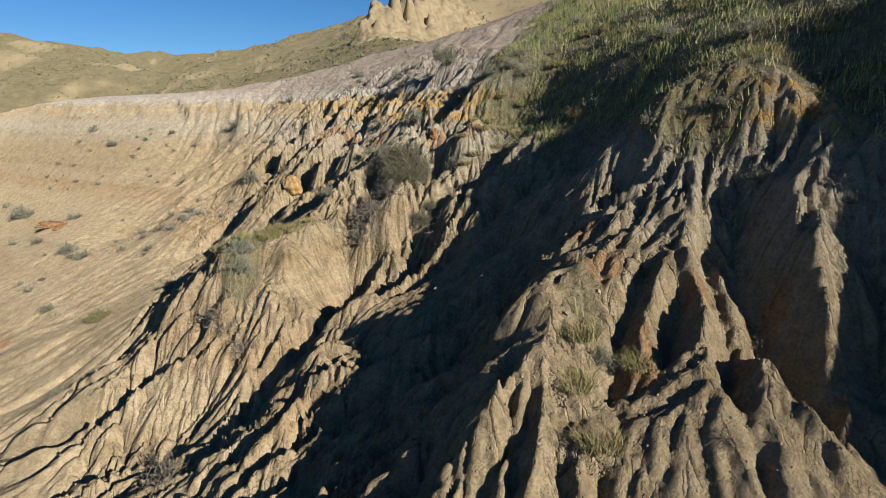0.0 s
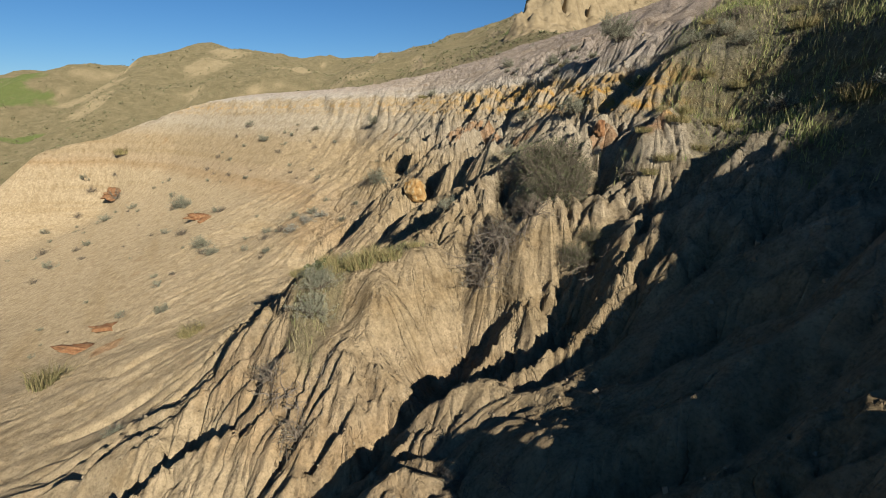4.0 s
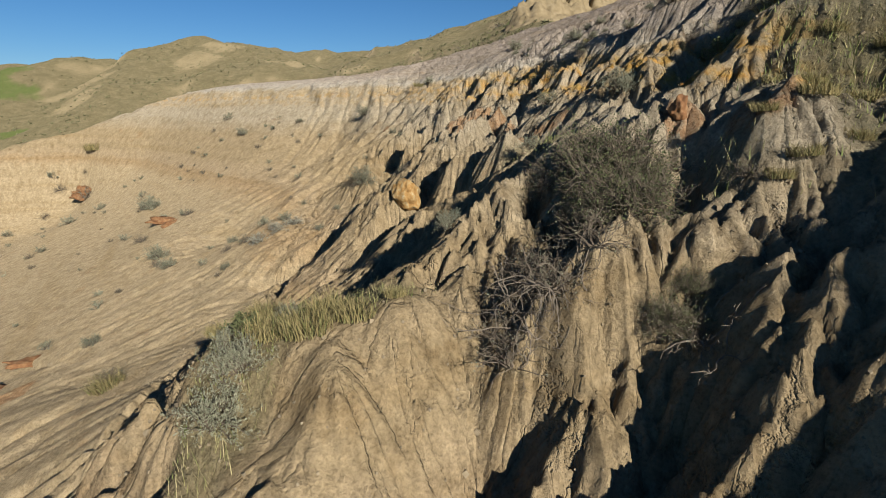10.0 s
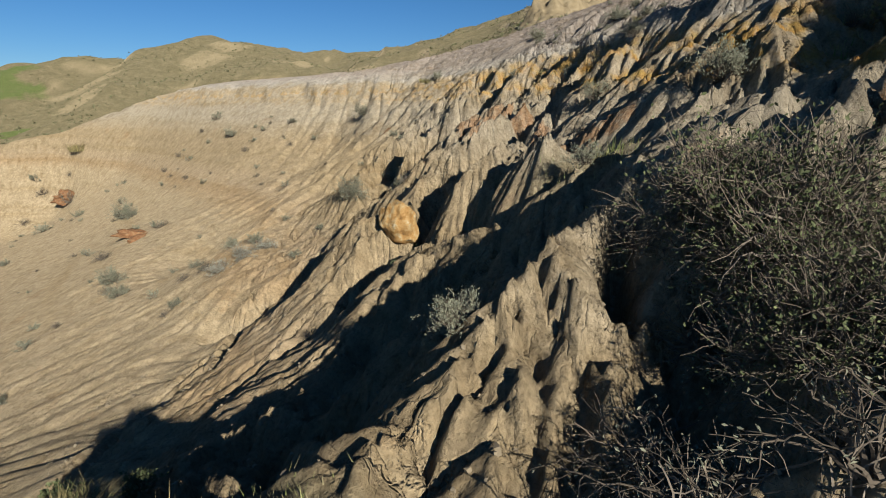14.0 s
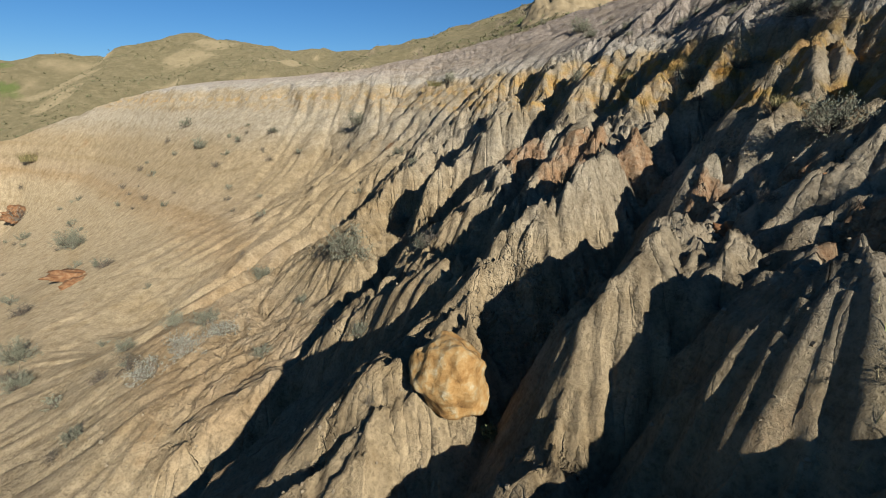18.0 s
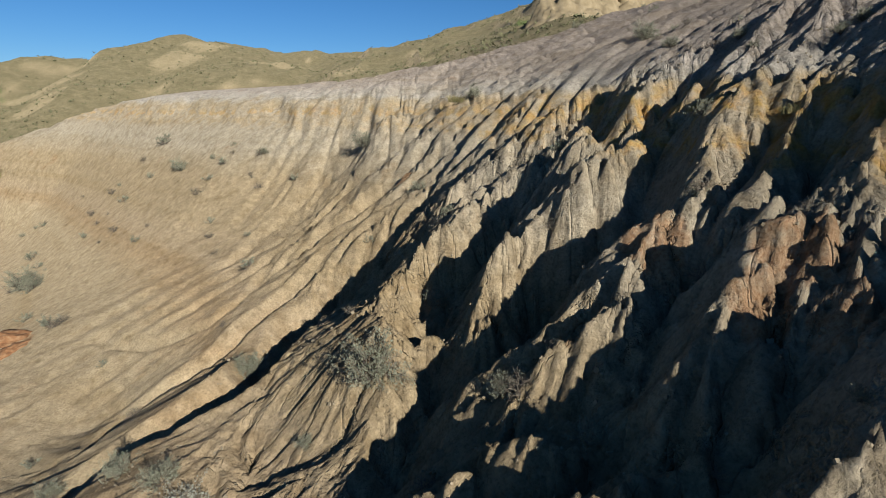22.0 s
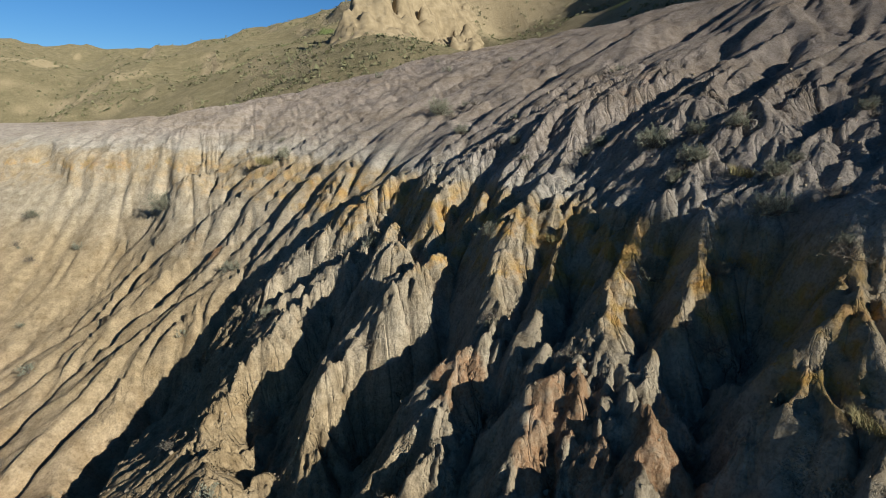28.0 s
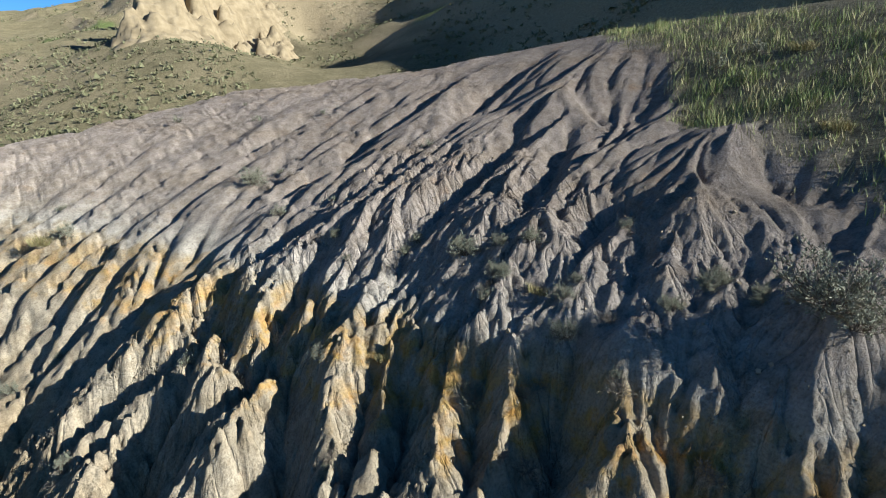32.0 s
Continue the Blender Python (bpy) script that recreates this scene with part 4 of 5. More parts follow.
def earth_material():
    m, ns, ln = mat("badland_earth")
    bsdf = ns["Principled BSDF"]
    bsdf.inputs["Roughness"].default_value = 0.95
    bsdf.inputs["Specular IOR Level"].default_value = 0.12
    bsdf.inputs["Diffuse Roughness"].default_value = 1.0
    geo = ns.new("ShaderNodeNewGeometry")
    sep = ns.new("ShaderNodeSeparateXYZ")
    ln.new(geo.outputs["Position"], sep.inputs[0])

    def noise_at(scale, detail=6.0, rough=0.6):
        n = node(ns, "ShaderNodeTexNoise", Scale=scale, Detail=detail, Roughness=rough)
        ln.new(geo.outputs["Position"], n.inputs["Vector"])
        return n.outputs["Fac"]

    big, mid, small, grain = noise_at(0.35), noise_at(1.3), noise_at(5.0, 8.0, 0.65), noise_at(24.0, 8.0, 0.7)
    level = maths(ns, ln, "MULTIPLY_ADD", mid, 1.0, sep.outputs["Z"])
    level = maths(ns, ln, "MULTIPLY_ADD", small, 0.35, level)
    mr = node(ns, "ShaderNodeMapRange")
    mr.inputs["From Min"].default_value, mr.inputs["From Max"].default_value = -8.0, 8.0
    ln.new(level, mr.inputs["Value"])

    def zz(z):
        return (z + 0.67 + 8) / 16

    tan, pale, ashy = (0.275, 0.214, 0.128), (0.305, 0.26, 0.185), (0.32, 0.29, 0.238)
    silt = (0.318, 0.252, 0.155)
    strata = colour_ramp(ns, [(zz(-8), silt), (zz(-5.2), silt), (zz(-4.6), (0.285, 0.208, 0.118)), (zz(-4.2), (0.29, 0.225, 0.14)), (zz(-3.6), tan), (zz(-2.2), tan), (zz(-1.0), pale),
                              (zz(0.8), pale), (zz(1.0), ashy), (zz(1.5), (0.285, 0.246, 0.202)), (zz(2.6), (0.25, 0.209, 0.169)), (zz(5), (0.222, 0.183, 0.148))])
    ln.new(mr.outputs[0], strata.inputs[0])
    ochre = colour_ramp(ns, [(zz(-0.35), (0, 0, 0)), (zz(-0.05), (1, 1, 1)), (zz(0.15), (0.35, 0.35, 0.35)), (zz(0.4), (1, 1, 1)), (zz(0.75), (0.6, 0.6, 0.6)), (zz(0.95), (0, 0, 0))])
    ln.new(mr.outputs[0], ochre.inputs[0])
    patch = colour_ramp(ns, [(0.43, (0, 0, 0)), (0.56, (1, 1, 1))])
    ln.new(noise_at(2.6, 5.0), patch.inputs[0])
    east = node(ns, "ShaderNodeMapRange")
    east.inputs["From Min"].default_value, east.inputs["From Max"].default_value, east.inputs["To Min"].default_value = -4.0, 3.0, 0.3
    ln.new(sep.outputs["X"], east.inputs["Value"])
    stain = maths(ns, ln, "MULTIPLY", ochre.outputs[0], maths(ns, ln, "MULTIPLY_ADD", patch.outputs[0], 0.85, 0.15))
    stain = maths(ns, ln, "MULTIPLY", stain, east.outputs[0])
    # thin crust along the rim of the bowl
    rim = colour_ramp(ns, [(zz(0.15), (0, 0, 0)), (zz(0.32), (1, 1, 1)), (zz(0.5), (0.5, 0.5, 0.5)), (zz(0.7), (0, 0, 0))])
    ln.new(mr.outputs[0], rim.inputs[0])
    west = maths(ns, ln, "MULTIPLY", maths(ns, ln, "SUBTRACT", 1.0, east.outputs[0]), 0.9)
    stain = maths(ns, ln, "MAXIMUM", stain, maths(ns, ln, "MULTIPLY", maths(ns, ln, "MULTIPLY", rim.outputs[0], patch.outputs[0]), west))
    rust = colour_ramp(ns, [(0.38, (0.40, 0.275, 0.085)), (0.62, (0.34, 0.18, 0.04))])
    ln.new(small, rust.inputs[0])
    col = mix(ns, ln, "MIX", stain, strata.outputs[0], rust.outputs[0])
    # rusty crusts scattered on the clay
    crust = colour_ramp(ns, [(0.60, (0, 0, 0)), (0.72, (1, 1, 1))])
    ln.new(noise_at(0.9, 7.0, 0.7), crust.inputs[0])
    col = mix(ns, ln, "MIX", maths(ns, ln, "MULTIPLY", crust.outputs[0], 0.45), col, (0.24, 0.14, 0.065))
    at_rust = ns.new("ShaderNodeAttribute")
    at_rust.attribute_name = "rusty"
    red = node(ns, "ShaderNodeMapRange")
    red.inputs["From Min"].default_value, red.inputs["From Max"].default_value = 0.55, 0.95
    ln.new(maths(ns, ln, "ADD", at_rust.outputs["Fac"], maths(ns, ln, "MULTIPLY_ADD", noise_at(4.0, 7.0, 0.7), 1.6, -0.85)), red.inputs["Value"])
    redness = colour_ramp(ns, [(0.35, (0.30, 0.135, 0.05)), (0.6, (0.27, 0.165, 0.085))])
    ln.new(grain, redness.inputs[0])
    col = mix(ns, ln, "MIX", maths(ns, ln, "MULTIPLY", red.outputs[0], maths(ns, ln, "MULTIPLY", at_rust.outputs["Fac"], 0.7)), col, redness.outputs[0])
    # hills: dry turf with greener hollows and bare soil
    grassy = colour_ramp(ns, [(0.30, (0.095, 0.083, 0.045)), (0.50, (0.135, 0.115, 0.064)), (0.68, (0.185, 0.152, 0.09))])
    ln.new(noise_at(0.5, 9.0, 0.75), grassy.inputs[0])
    def layer_at(name, low, high):
        """A ground layer with its edge broken up by noise."""
        a = ns.new("ShaderNodeAttribute")
        a.attribute_name = name
        r = node(ns, "ShaderNodeMapRange")
        r.inputs["From Min"].default_value, r.inputs["From Max"].default_value = low, high
        ln.new(maths(ns, ln, "MULTIPLY_ADD", noise_at(0.22, 9.0, 0.75), 2.4, maths(ns, ln, "SUBTRACT", a.outputs["Fac"], 1.35)), r.inputs["Value"])
        return r.outputs[0]

    hillcol = mix(ns, ln, "MIX", maths(ns, ln, "MULTIPLY", layer_at("lush", 0.35, 0.75), 0.8), grassy.outputs[0], (0.08, 0.11, 0.03))
    nsep = ns.new("ShaderNodeSeparateXYZ")
    ln.new(geo.outputs["Normal"], nsep.inputs[0])
    steep = node(ns, "ShaderNodeMapRange")
    steep.inputs["From Min"].default_value, steep.inputs["From Max"].default_value = 0.87, 0.76
    ln.new(maths(ns, ln, "MULTIPLY_ADD", noise_at(0.25, 8.0, 0.7), 0.22, maths(ns, ln, "SUBTRACT", nsep.outputs["Z"], 0.11)), steep.inputs["Value"])
    hillcol = mix(ns, ln, "MIX", maths(ns, ln, "MAXIMUM", steep.outputs[0], maths(ns, ln, "MULTIPLY", layer_at("scar", 0.35, 0.95), 0.6)), hillcol, (0.28, 0.225, 0.135))
    at_hill = ns.new("ShaderNodeAttribute")
    at_hill.attribute_name = "hill"
    col = mix(ns, ln, "MIX", at_hill.outputs["Fac"], col, hillcol)
    at_turf = ns.new("ShaderNodeAttribute")
    at_turf.attribute_name = "turf"
    soil = colour_ramp(ns, [(0.35, (0.10, 0.092, 0.05)), (0.65, (0.18, 0.155, 0.088))])
    ln.new(noise_at(3.0, 8.0, 0.7), soil.inputs[0])
    col = mix(ns, ln, "MIX", maths(ns, ln, "MULTIPLY", at_turf.outputs["Fac"], 0.85), col, soil.outputs[0])
    # faint level beds
    flat = ns.new("ShaderNodeCombineXYZ")
    for axis, k in (("X", 0.07), ("Y", 0.07), ("Z", 2.2)):
        ln.new(maths(ns, ln, "MULTIPLY", sep.outputs[axis], k), flat.inputs[axis])
    beds = node(ns, "ShaderNodeTexNoise", Scale=1.0, Detail=5.0, Roughness=0.6)
    ln.new(flat.outputs[0], beds.inputs["Vector"])
    bed = colour_ramp(ns, [(0.34, (0.93, 0.90, 0.85)), (0.47, (1, 1, 1)), (0.62, (1.04, 1.04, 1.05))])
    ln.new(beds.outputs["Fac"], bed.inputs[0])
    bedded = maths(ns, ln, "SUBTRACT", 1.0, maths(ns, ln, "MAXIMUM", at_turf.outputs["Fac"], at_hill.outputs["Fac"]))
    col = mix(ns, ln, "MULTIPLY", bedded, col, bed.outputs[0])
    var = colour_ramp(ns, [(0.28, (0.66, 0.64, 0.62)), (0.72, (1.19, 1.18, 1.17))])
    ln.new(small, var.inputs[0])
    col = mix(ns, ln, "MULTIPLY", 1.0, col, var.outputs[0])
    var2 = colour_ramp(ns, [(0.32, (0.64, 0.63, 0.61)), (0.5, (1.0, 1.0, 1.0)), (0.68, (1.2, 1.2, 1.2))])
    ln.new(grain, var2.inputs[0])
    col = mix(ns, ln, "MULTIPLY", 1.0, col, var2.outputs[0])
    tall = ns.new("ShaderNodeCombineXYZ")
    ln.new(sep.outputs["X"], tall.inputs[0])
    ln.new(sep.outputs["Y"], tall.inputs[1])
    ln.new(maths(ns, ln, "MULTIPLY", sep.outputs["Z"], 0.14), tall.inputs[2])
    wash = node(ns, "ShaderNodeTexNoise", Scale=2.4, Detail=7.0, Roughness=0.7)
    ln.new(tall.outputs[0], wash.inputs["Vector"])
    washed = colour_ramp(ns, [(0.36, (0.80, 0.77, 0.73)), (0.5, (1.0, 1.0, 1.0)), (0.64, (1.07, 1.07, 1.08))])
    ln.new(wash.outputs["Fac"], washed.inputs[0])
    col = mix(ns, ln, "MULTIPLY", bedded, col, washed.outputs[0])
    ln.new(col, bsdf.inputs["Base Color"])
    # relief finer than the mesh, in metres: rills and cracks down the fall line, flutes of the far walls, crumbs
    def attribute(name):
        a = ns.new("ShaderNodeAttribute")
        a.attribute_name = name
        return a.outputs["Fac"]

    def waver(name, scale, amount):
        return maths(ns, ln, "MULTIPLY_ADD", maths(ns, ln, "SUBTRACT", noise_at(scale, 3.0), 0.5), amount, attribute(name))

    bare_ground = maths(ns, ln, "SUBTRACT", 1.0, at_turf.outputs["Fac"])
    rill = maths(ns, ln, "POWER", maths(ns, ln, "MINIMUM", maths(ns, ln, "ABSOLUTE", waver("rill", 13.0, 1.0)), 1.0), 0.5)
    crack = maths(ns, ln, "MINIMUM", maths(ns, ln, "MULTIPLY", maths(ns, ln, "ABSOLUTE", waver("crack", 7.0, 0.9)), 10.0), 1.0)
    flute = node(ns, "ShaderNodeTexNoise", Scale=1.1, Detail=6.0, Roughness=0.62)
    ln.new(tall.outputs[0], flute.inputs["Vector"])
    hsum = maths(ns, ln, "MULTIPLY", noise_at(70.0, 4.0, 0.7), 0.014)
    hsum = maths(ns, ln, "MULTIPLY_ADD", grain, 0.075, hsum)
    hsum = maths(ns, ln, "MULTIPLY_ADD", small, 0.07, hsum)
    hsum = maths(ns, ln, "MULTIPLY_ADD", maths(ns, ln, "MULTIPLY", rill, bare_ground), 0.07, hsum)
    hsum = maths(ns, ln, "MULTIPLY_ADD", maths(ns, ln, "MULTIPLY", crack, bare_ground), 0.10, hsum)
    upright = node(ns, "ShaderNodeMapRange")
    upright.inputs["From Min"].default_value, upright.inputs["From Max"].default_value = 0.92, 0.70
    ln.new(nsep.outputs["Z"], upright.inputs["Value"])
    runnel = maths(ns, ln, "MULTIPLY", maths(ns, ln, "ABSOLUTE", maths(ns, ln, "SUBTRACT", flute.outputs["Fac"], 0.5)), upright.outputs[0])
    hsum = maths(ns, ln, "MULTIPLY_ADD", runnel, 0.16, hsum)
    bp = node(ns, "ShaderNodeBump", Strength=1.0, Distance=1.0)
    ln.new(hsum, bp.inputs["Height"])
    ln.new(bp.outputs[0], bsdf.inputs["Normal"])
    return m


EARTH = earth_material()
ground_mesh.materials.append(EARTH)


# ---- building helpers ----
def mesh_of(name, verts, faces, smooth=False):
    me = bpy.data.meshes.new(name)
    me.from_pydata([tuple(v) for v in verts], [], [tuple(f) for f in faces])
    if smooth:
        me.polygons.foreach_set("use_smooth", np.ones(len(me.polygons), bool))
    me.update()
    return me


def part(name, me, material, parent, label=""):
    """Links a mesh as one part of a thing."""
    ob = new(name, me)
    if not me.materials:
        me.materials.append(material)
    ob.parent = parent
    return tagged(ob, label)


def plain_material(name, stops, scale=8.0, rough=0.9, bump=0.3, island=0.0):
    """A mottled matt material; island: how far the separate pieces differ in lightness."""
    m, ns, ln = mat(name)
    bsdf = ns["Principled BSDF"]
    bsdf.inputs["Roughness"].default_value = rough
    bsdf.inputs["Specular IOR Level"].default_value = 0.2
    tc = ns.new("ShaderNodeTexCoord")
    n = node(ns, "ShaderNodeTexNoise", Scale=scale, Detail=7.0, Roughness=0.65)
    ln.new(tc.outputs["Object"], n.inputs["Vector"])
    r = colour_ramp(ns, stops)
    ln.new(n.outputs["Fac"], r.inputs[0])
    col = r.outputs[0]
    if island:
        geo = ns.new("ShaderNodeNewGeometry")
        oi = ns.new("ShaderNodeObjectInfo")
        both = maths(ns, ln, "MULTIPLY_ADD", oi.outputs["Random"], 0.5, maths(ns, ln, "MULTIPLY", geo.outputs["Random Per Island"], 0.7))
        var = colour_ramp(ns, [(0.0, (1 - island,) * 3), (1.0, (1 + island,) * 3)])
        ln.new(both, var.inputs[0])
        col = mix(ns, ln, "MULTIPLY", 1.0, col, var.outputs[0])
    ln.new(col, bsdf.inputs["Base Color"])
    if bump:
        b = node(ns, "ShaderNodeBump", Strength=bump, Distance=0.03)
        ln.new(n.outputs["Fac"], b.inputs["Height"])
        ln.new(b.outputs[0], bsdf.inputs["Normal"])
    return m


SAGE_LEAF = plain_material("sage_leaf", [(0.3, (0.14, 0.142, 0.095)), (0.7, (0.235, 0.23, 0.16))], 3.0, 0.85, 0, 0.35)
PALE_LEAF = plain_material("pale_sage_leaf", [(0.3, (0.19, 0.185, 0.14)), (0.7, (0.28, 0.27, 0.21))], 3.0, 0.85, 0, 0.3)
WEED_LEAF = plain_material("weed_leaf", [(0.3, (0.065, 0.08, 0.032)), (0.7, (0.13, 0.14, 0.065))], 3.0, 0.7, 0, 0.35)
THORN_LEAF = plain_material("thorn_leaf", [(0.3, (0.05, 0.062, 0.026)), (0.7, (0.115, 0.125, 0.055))], 3.0, 0.75, 0, 0.4)
TWIG = plain_material("twig_bark", [(0.3, (0.075, 0.058, 0.042)), (0.7, (0.165, 0.135, 0.10))], 10.0, 0.9, 0, 0.3)
DEAD_WOOD = plain_material("dead_wood", [(0.3, (0.10, 0.08, 0.06)), (0.7, (0.21, 0.175, 0.135))], 10.0, 0.9, 0, 0.3)
STRAW = plain_material("dry_grass", [(0.3, (0.17, 0.135, 0.055)), (0.7, (0.30, 0.245, 0.115))], 4.0, 0.8, 0, 0.4)
GREEN_GRASS = plain_material("green_grass", [(0.32, (0.10, 0.112, 0.04)), (0.5, (0.17, 0.165, 0.065)), (0.68, (0.25, 0.215, 0.10))], 1.2, 0.8, 0, 0.45)


def turf_material():
    """Short grass: green, straw and grey blades mixed, in patches."""
    m, ns, ln = mat("turf_blades")
    bsdf = ns["Principled BSDF"]
    bsdf.inputs["Roughness"].default_value = 0.75
    bsdf.inputs["Specular IOR Level"].default_value = 0.2
    geo = ns.new("ShaderNodeNewGeometry")
    n = node(ns, "ShaderNodeTexNoise", Scale=0.9, Detail=5.0, Roughness=0.65)
    ln.new(geo.outputs["Position"], n.inputs["Vector"])
    pick = maths(ns, ln, "MULTIPLY_ADD", geo.outputs["Random Per Island"], 0.55, maths(ns, ln, "MULTIPLY_ADD", n.outputs["Fac"], 1.6, -0.6))
    r = colour_ramp(ns, [(0.15, (0.14, 0.18, 0.05)), (0.42, (0.22, 0.235, 0.085)), (0.62, (0.30, 0.265, 0.12)), (0.85, (0.36, 0.30, 0.165))])
    ln.new(pick, r.inputs[0])
    ln.new(r.outputs[0], bsdf.inputs["Base Color"])
    return m


TURF = turf_material()


class Tubes:
    """Gathers thin tapered three-sided stems into one mesh."""

    def __init__(self):
        self.v, self.f = [], []

    def add(self, line, r0, r1):
        line = np.asarray(line)
        n = len(line)
        d = np.gradient(line, axis=0)
        d /= np.linalg.norm(d, axis=1)[:, None] + 1e-9
        side = np.cross(d, (0.31, 0.17, 0.93))
        side /= np.linalg.norm(side, axis=1)[:, None] + 1e-9
        up = np.cross(d, side)
        base = len(self.v)
        for k in range(n):
            r = r0 + (r1 - r0) * k / (n - 1)
            for a in (0.0, 2.094, 4.189):
                self.v.append(line[k] + r * (math.cos(a) * side[k] + math.sin(a) * up[k]))
        for k in range(n - 1):
            for a in range(3):
                b = (a + 1) % 3
                self.f.append((base + 3 * k + a, base + 3 * k + b, base + 3 * k + 3 + b, base + 3 * k + 3 + a))


class Leaves:
    """Gathers small folded leaves into one mesh."""

    def __init__(self):
        self.v, self.f = [], []

    def add(self, at, way, size, wide, rng):
        way = way / (np.linalg.norm(way) + 1e-9)
        side = np.cross(way, rng.normal(size=3))
        side /= np.linalg.norm(side) + 1e-9
        n = np.cross(way, side)
        b = len(self.v)
        self.v += [at, at + way * size * 0.55 + side * size * wide + n * size * 0.08, at + way * size, at + way * size * 0.55 - side * size * wide + n * size * 0.08]
        self.f.append((b, b + 1, b + 2, b + 3))


def wander(rng, start, way, length, steps, bend, lift):
    """A wandering stem from start."""
    pts, p, w = [np.array(start, float)], np.array(start, float), np.array(way, float)
    for _ in range(steps):
        w = w / np.linalg.norm(w) + rng.normal(size=3) * bend + np.array((0, 0, lift))
        w /= np.linalg.norm(w)
        p = p + w * length / steps
        pts.append(p)
    return np.array(pts), w


def shrub(seed, stems, twigs, leaves, leaf_size, wide=0.22, tall=0.55, bend=0.25, lift=0.05, thick=0.012, bare=0.0):
    """Stem and leaf meshes of a shrub one metre across."""
    rng = np.random.default_rng(seed)
    wood, leaf = Tubes(), Leaves()
    for _ in range(stems):
        a = rng.uniform(0, 2 * math.pi)
        out = rng.uniform(0.1, 1.0) ** 0.7
        way = np.array((math.cos(a) * out, math.sin(a) * out, tall * rng.uniform(0.55, 1.3)))
        length = rng.uniform(0.32, 0.55) * (0.75 + 0.35 * rng.random())
        foot = np.array((math.cos(a), math.sin(a), 0)) * rng.uniform(0, 0.12)
        line, end = wander(rng, foot, way, length, 5, bend, lift)
        wood.add(line, thick * rng.uniform(0.7, 1.3), thick * 0.35)
        for _ in range(twigs):
            k = rng.integers(2, 6)
            tline, tend = wander(rng, line[k], end + rng.normal(size=3) * 0.7 + np.array((0, 0, 0.35)), rng.uniform(0.10, 0.24), 3, bend, lift)
            wood.add(tline, thick * 0.4, thick * 0.14)
            if rng.random() < bare:
                continue
            for _ in range(leaves):
                q = tline[rng.integers(1, 4)] + rng.normal(size=3) * 0.014
                leaf.add(q, tend + rng.normal(size=3) * 0.75 + np.array((0, 0, 0.3)), leaf_size * rng.uniform(0.6, 1.25), wide, rng)
    return wood, leaf


def grass_clump(seed, blades, tall, lean, radius):
    rng = np.random.default_rng(seed)
    v, f = [], []
    for _ in range(blades):
        a, r = rng.uniform(0, 2 * math.pi), radius * math.sqrt(rng.random())
        p = np.array((math.cos(a) * r, math.sin(a) * r, -0.03))
        h = tall * rng.uniform(0.5, 1.2)
        b = rng.uniform(0, 2 * math.pi)
        tilt = np.array((math.cos(b), math.sin(b), 0)) * lean * h * rng.uniform(0.2, 1.2) + np.array((math.cos(a), math.sin(a), 0)) * 0.25 * h
        w = np.array((-math.sin(b), math.cos(b), 0)) * rng.uniform(0.006, 0.012)
        k = len(v)
        v += [p - w, p + w, p + tilt * 0.35 + (0, 0, h * 0.6) + w * 0.7, p + tilt * 0.35 + (0, 0, h * 0.6) - w * 0.7, p + tilt + (0, 0, h * 0.95)]
        f += [(k, k + 1, k + 2, k + 3), (k + 3, k + 2, k + 4)]
    return v, f


KINDS = {}


def kind(name, thing, label, category, group, variants):
    """variants: lists of (part name, mesh, material, label)."""
    KINDS[name] = (thing, label, category, group, variants, [None] * len(variants))


def bush_kind(name, thing, label, group, leaf_mat, wood_mat, settings, leaf_label):
    variants = []
    for s in settings:
        wood, leaf = shrub(**s)
        parts = [("woody_frame", mesh_of("woody_frame", wood.v, wood.f), wood_mat, "")]
        if leaf.v:
            parts.append(("foliage", mesh_of("foliage", leaf.v, leaf.f), leaf_mat, leaf_label))
        variants.append(parts)
    kind(name, thing, label, "shrub", group, variants)


bush_kind("sagebrush", "sagebrush", "grey-green sagebrush rooted on the bare clay slope", "sagebrushes on the slope", SAGE_LEAF, TWIG,
          [dict(seed=s, stems=44, twigs=6, leaves=13, leaf_size=0.042, wide=0.17, tall=0.65, thick=0.009) for s in (1, 2)], "silvery grey-green leaves")
bush_kind("low_sagebrush", "sagebrush", "low grey-green sagebrush dotted over the slope", "sagebrushes on the slope", SAGE_LEAF, TWIG,
          [dict(seed=s, stems=16, twigs=3, leaves=9, leaf_size=0.085, wide=0.2, tall=0.55, thick=0.014) for s in (12, 13, 14)], "silvery grey-green leaves")
bush_kind("pale_sagebrush", "sagebrush", "low pale grey sagebrush in a strip along a ledge", "pale sagebrushes on the ledge", PALE_LEAF, DEAD_WOOD,
          [dict(seed=s, stems=36, twigs=6, leaves=7, leaf_size=0.05, wide=0.2, tall=0.32) for s in (4, 5)], "pale dusty leaves")
bush_kind("twig_bush", "dry_shrub", "dry brown twiggy shrub with hardly any leaves", "dry shrubs on the slope", SAGE_LEAF, TWIG,
          [dict(seed=s, stems=34, twigs=6, leaves=3, leaf_size=0.035, tall=0.5, bend=0.4, lift=-0.02, thick=0.010, bare=0.75) for s in (6, 7)], "few dull leaves")
bush_kind("thorn_bush", "thorn_bush", "large dark thorny shrub of tangled twigs and small leaves", "large thorn bushes", THORN_LEAF, TWIG,
          [dict(seed=s, stems=130, twigs=15, leaves=5, leaf_size=0.022, wide=0.3, tall=0.75, bend=0.36, lift=0.0, thick=0.0065, bare=0.45) for s in (8, 9)], "small dark green leaves")
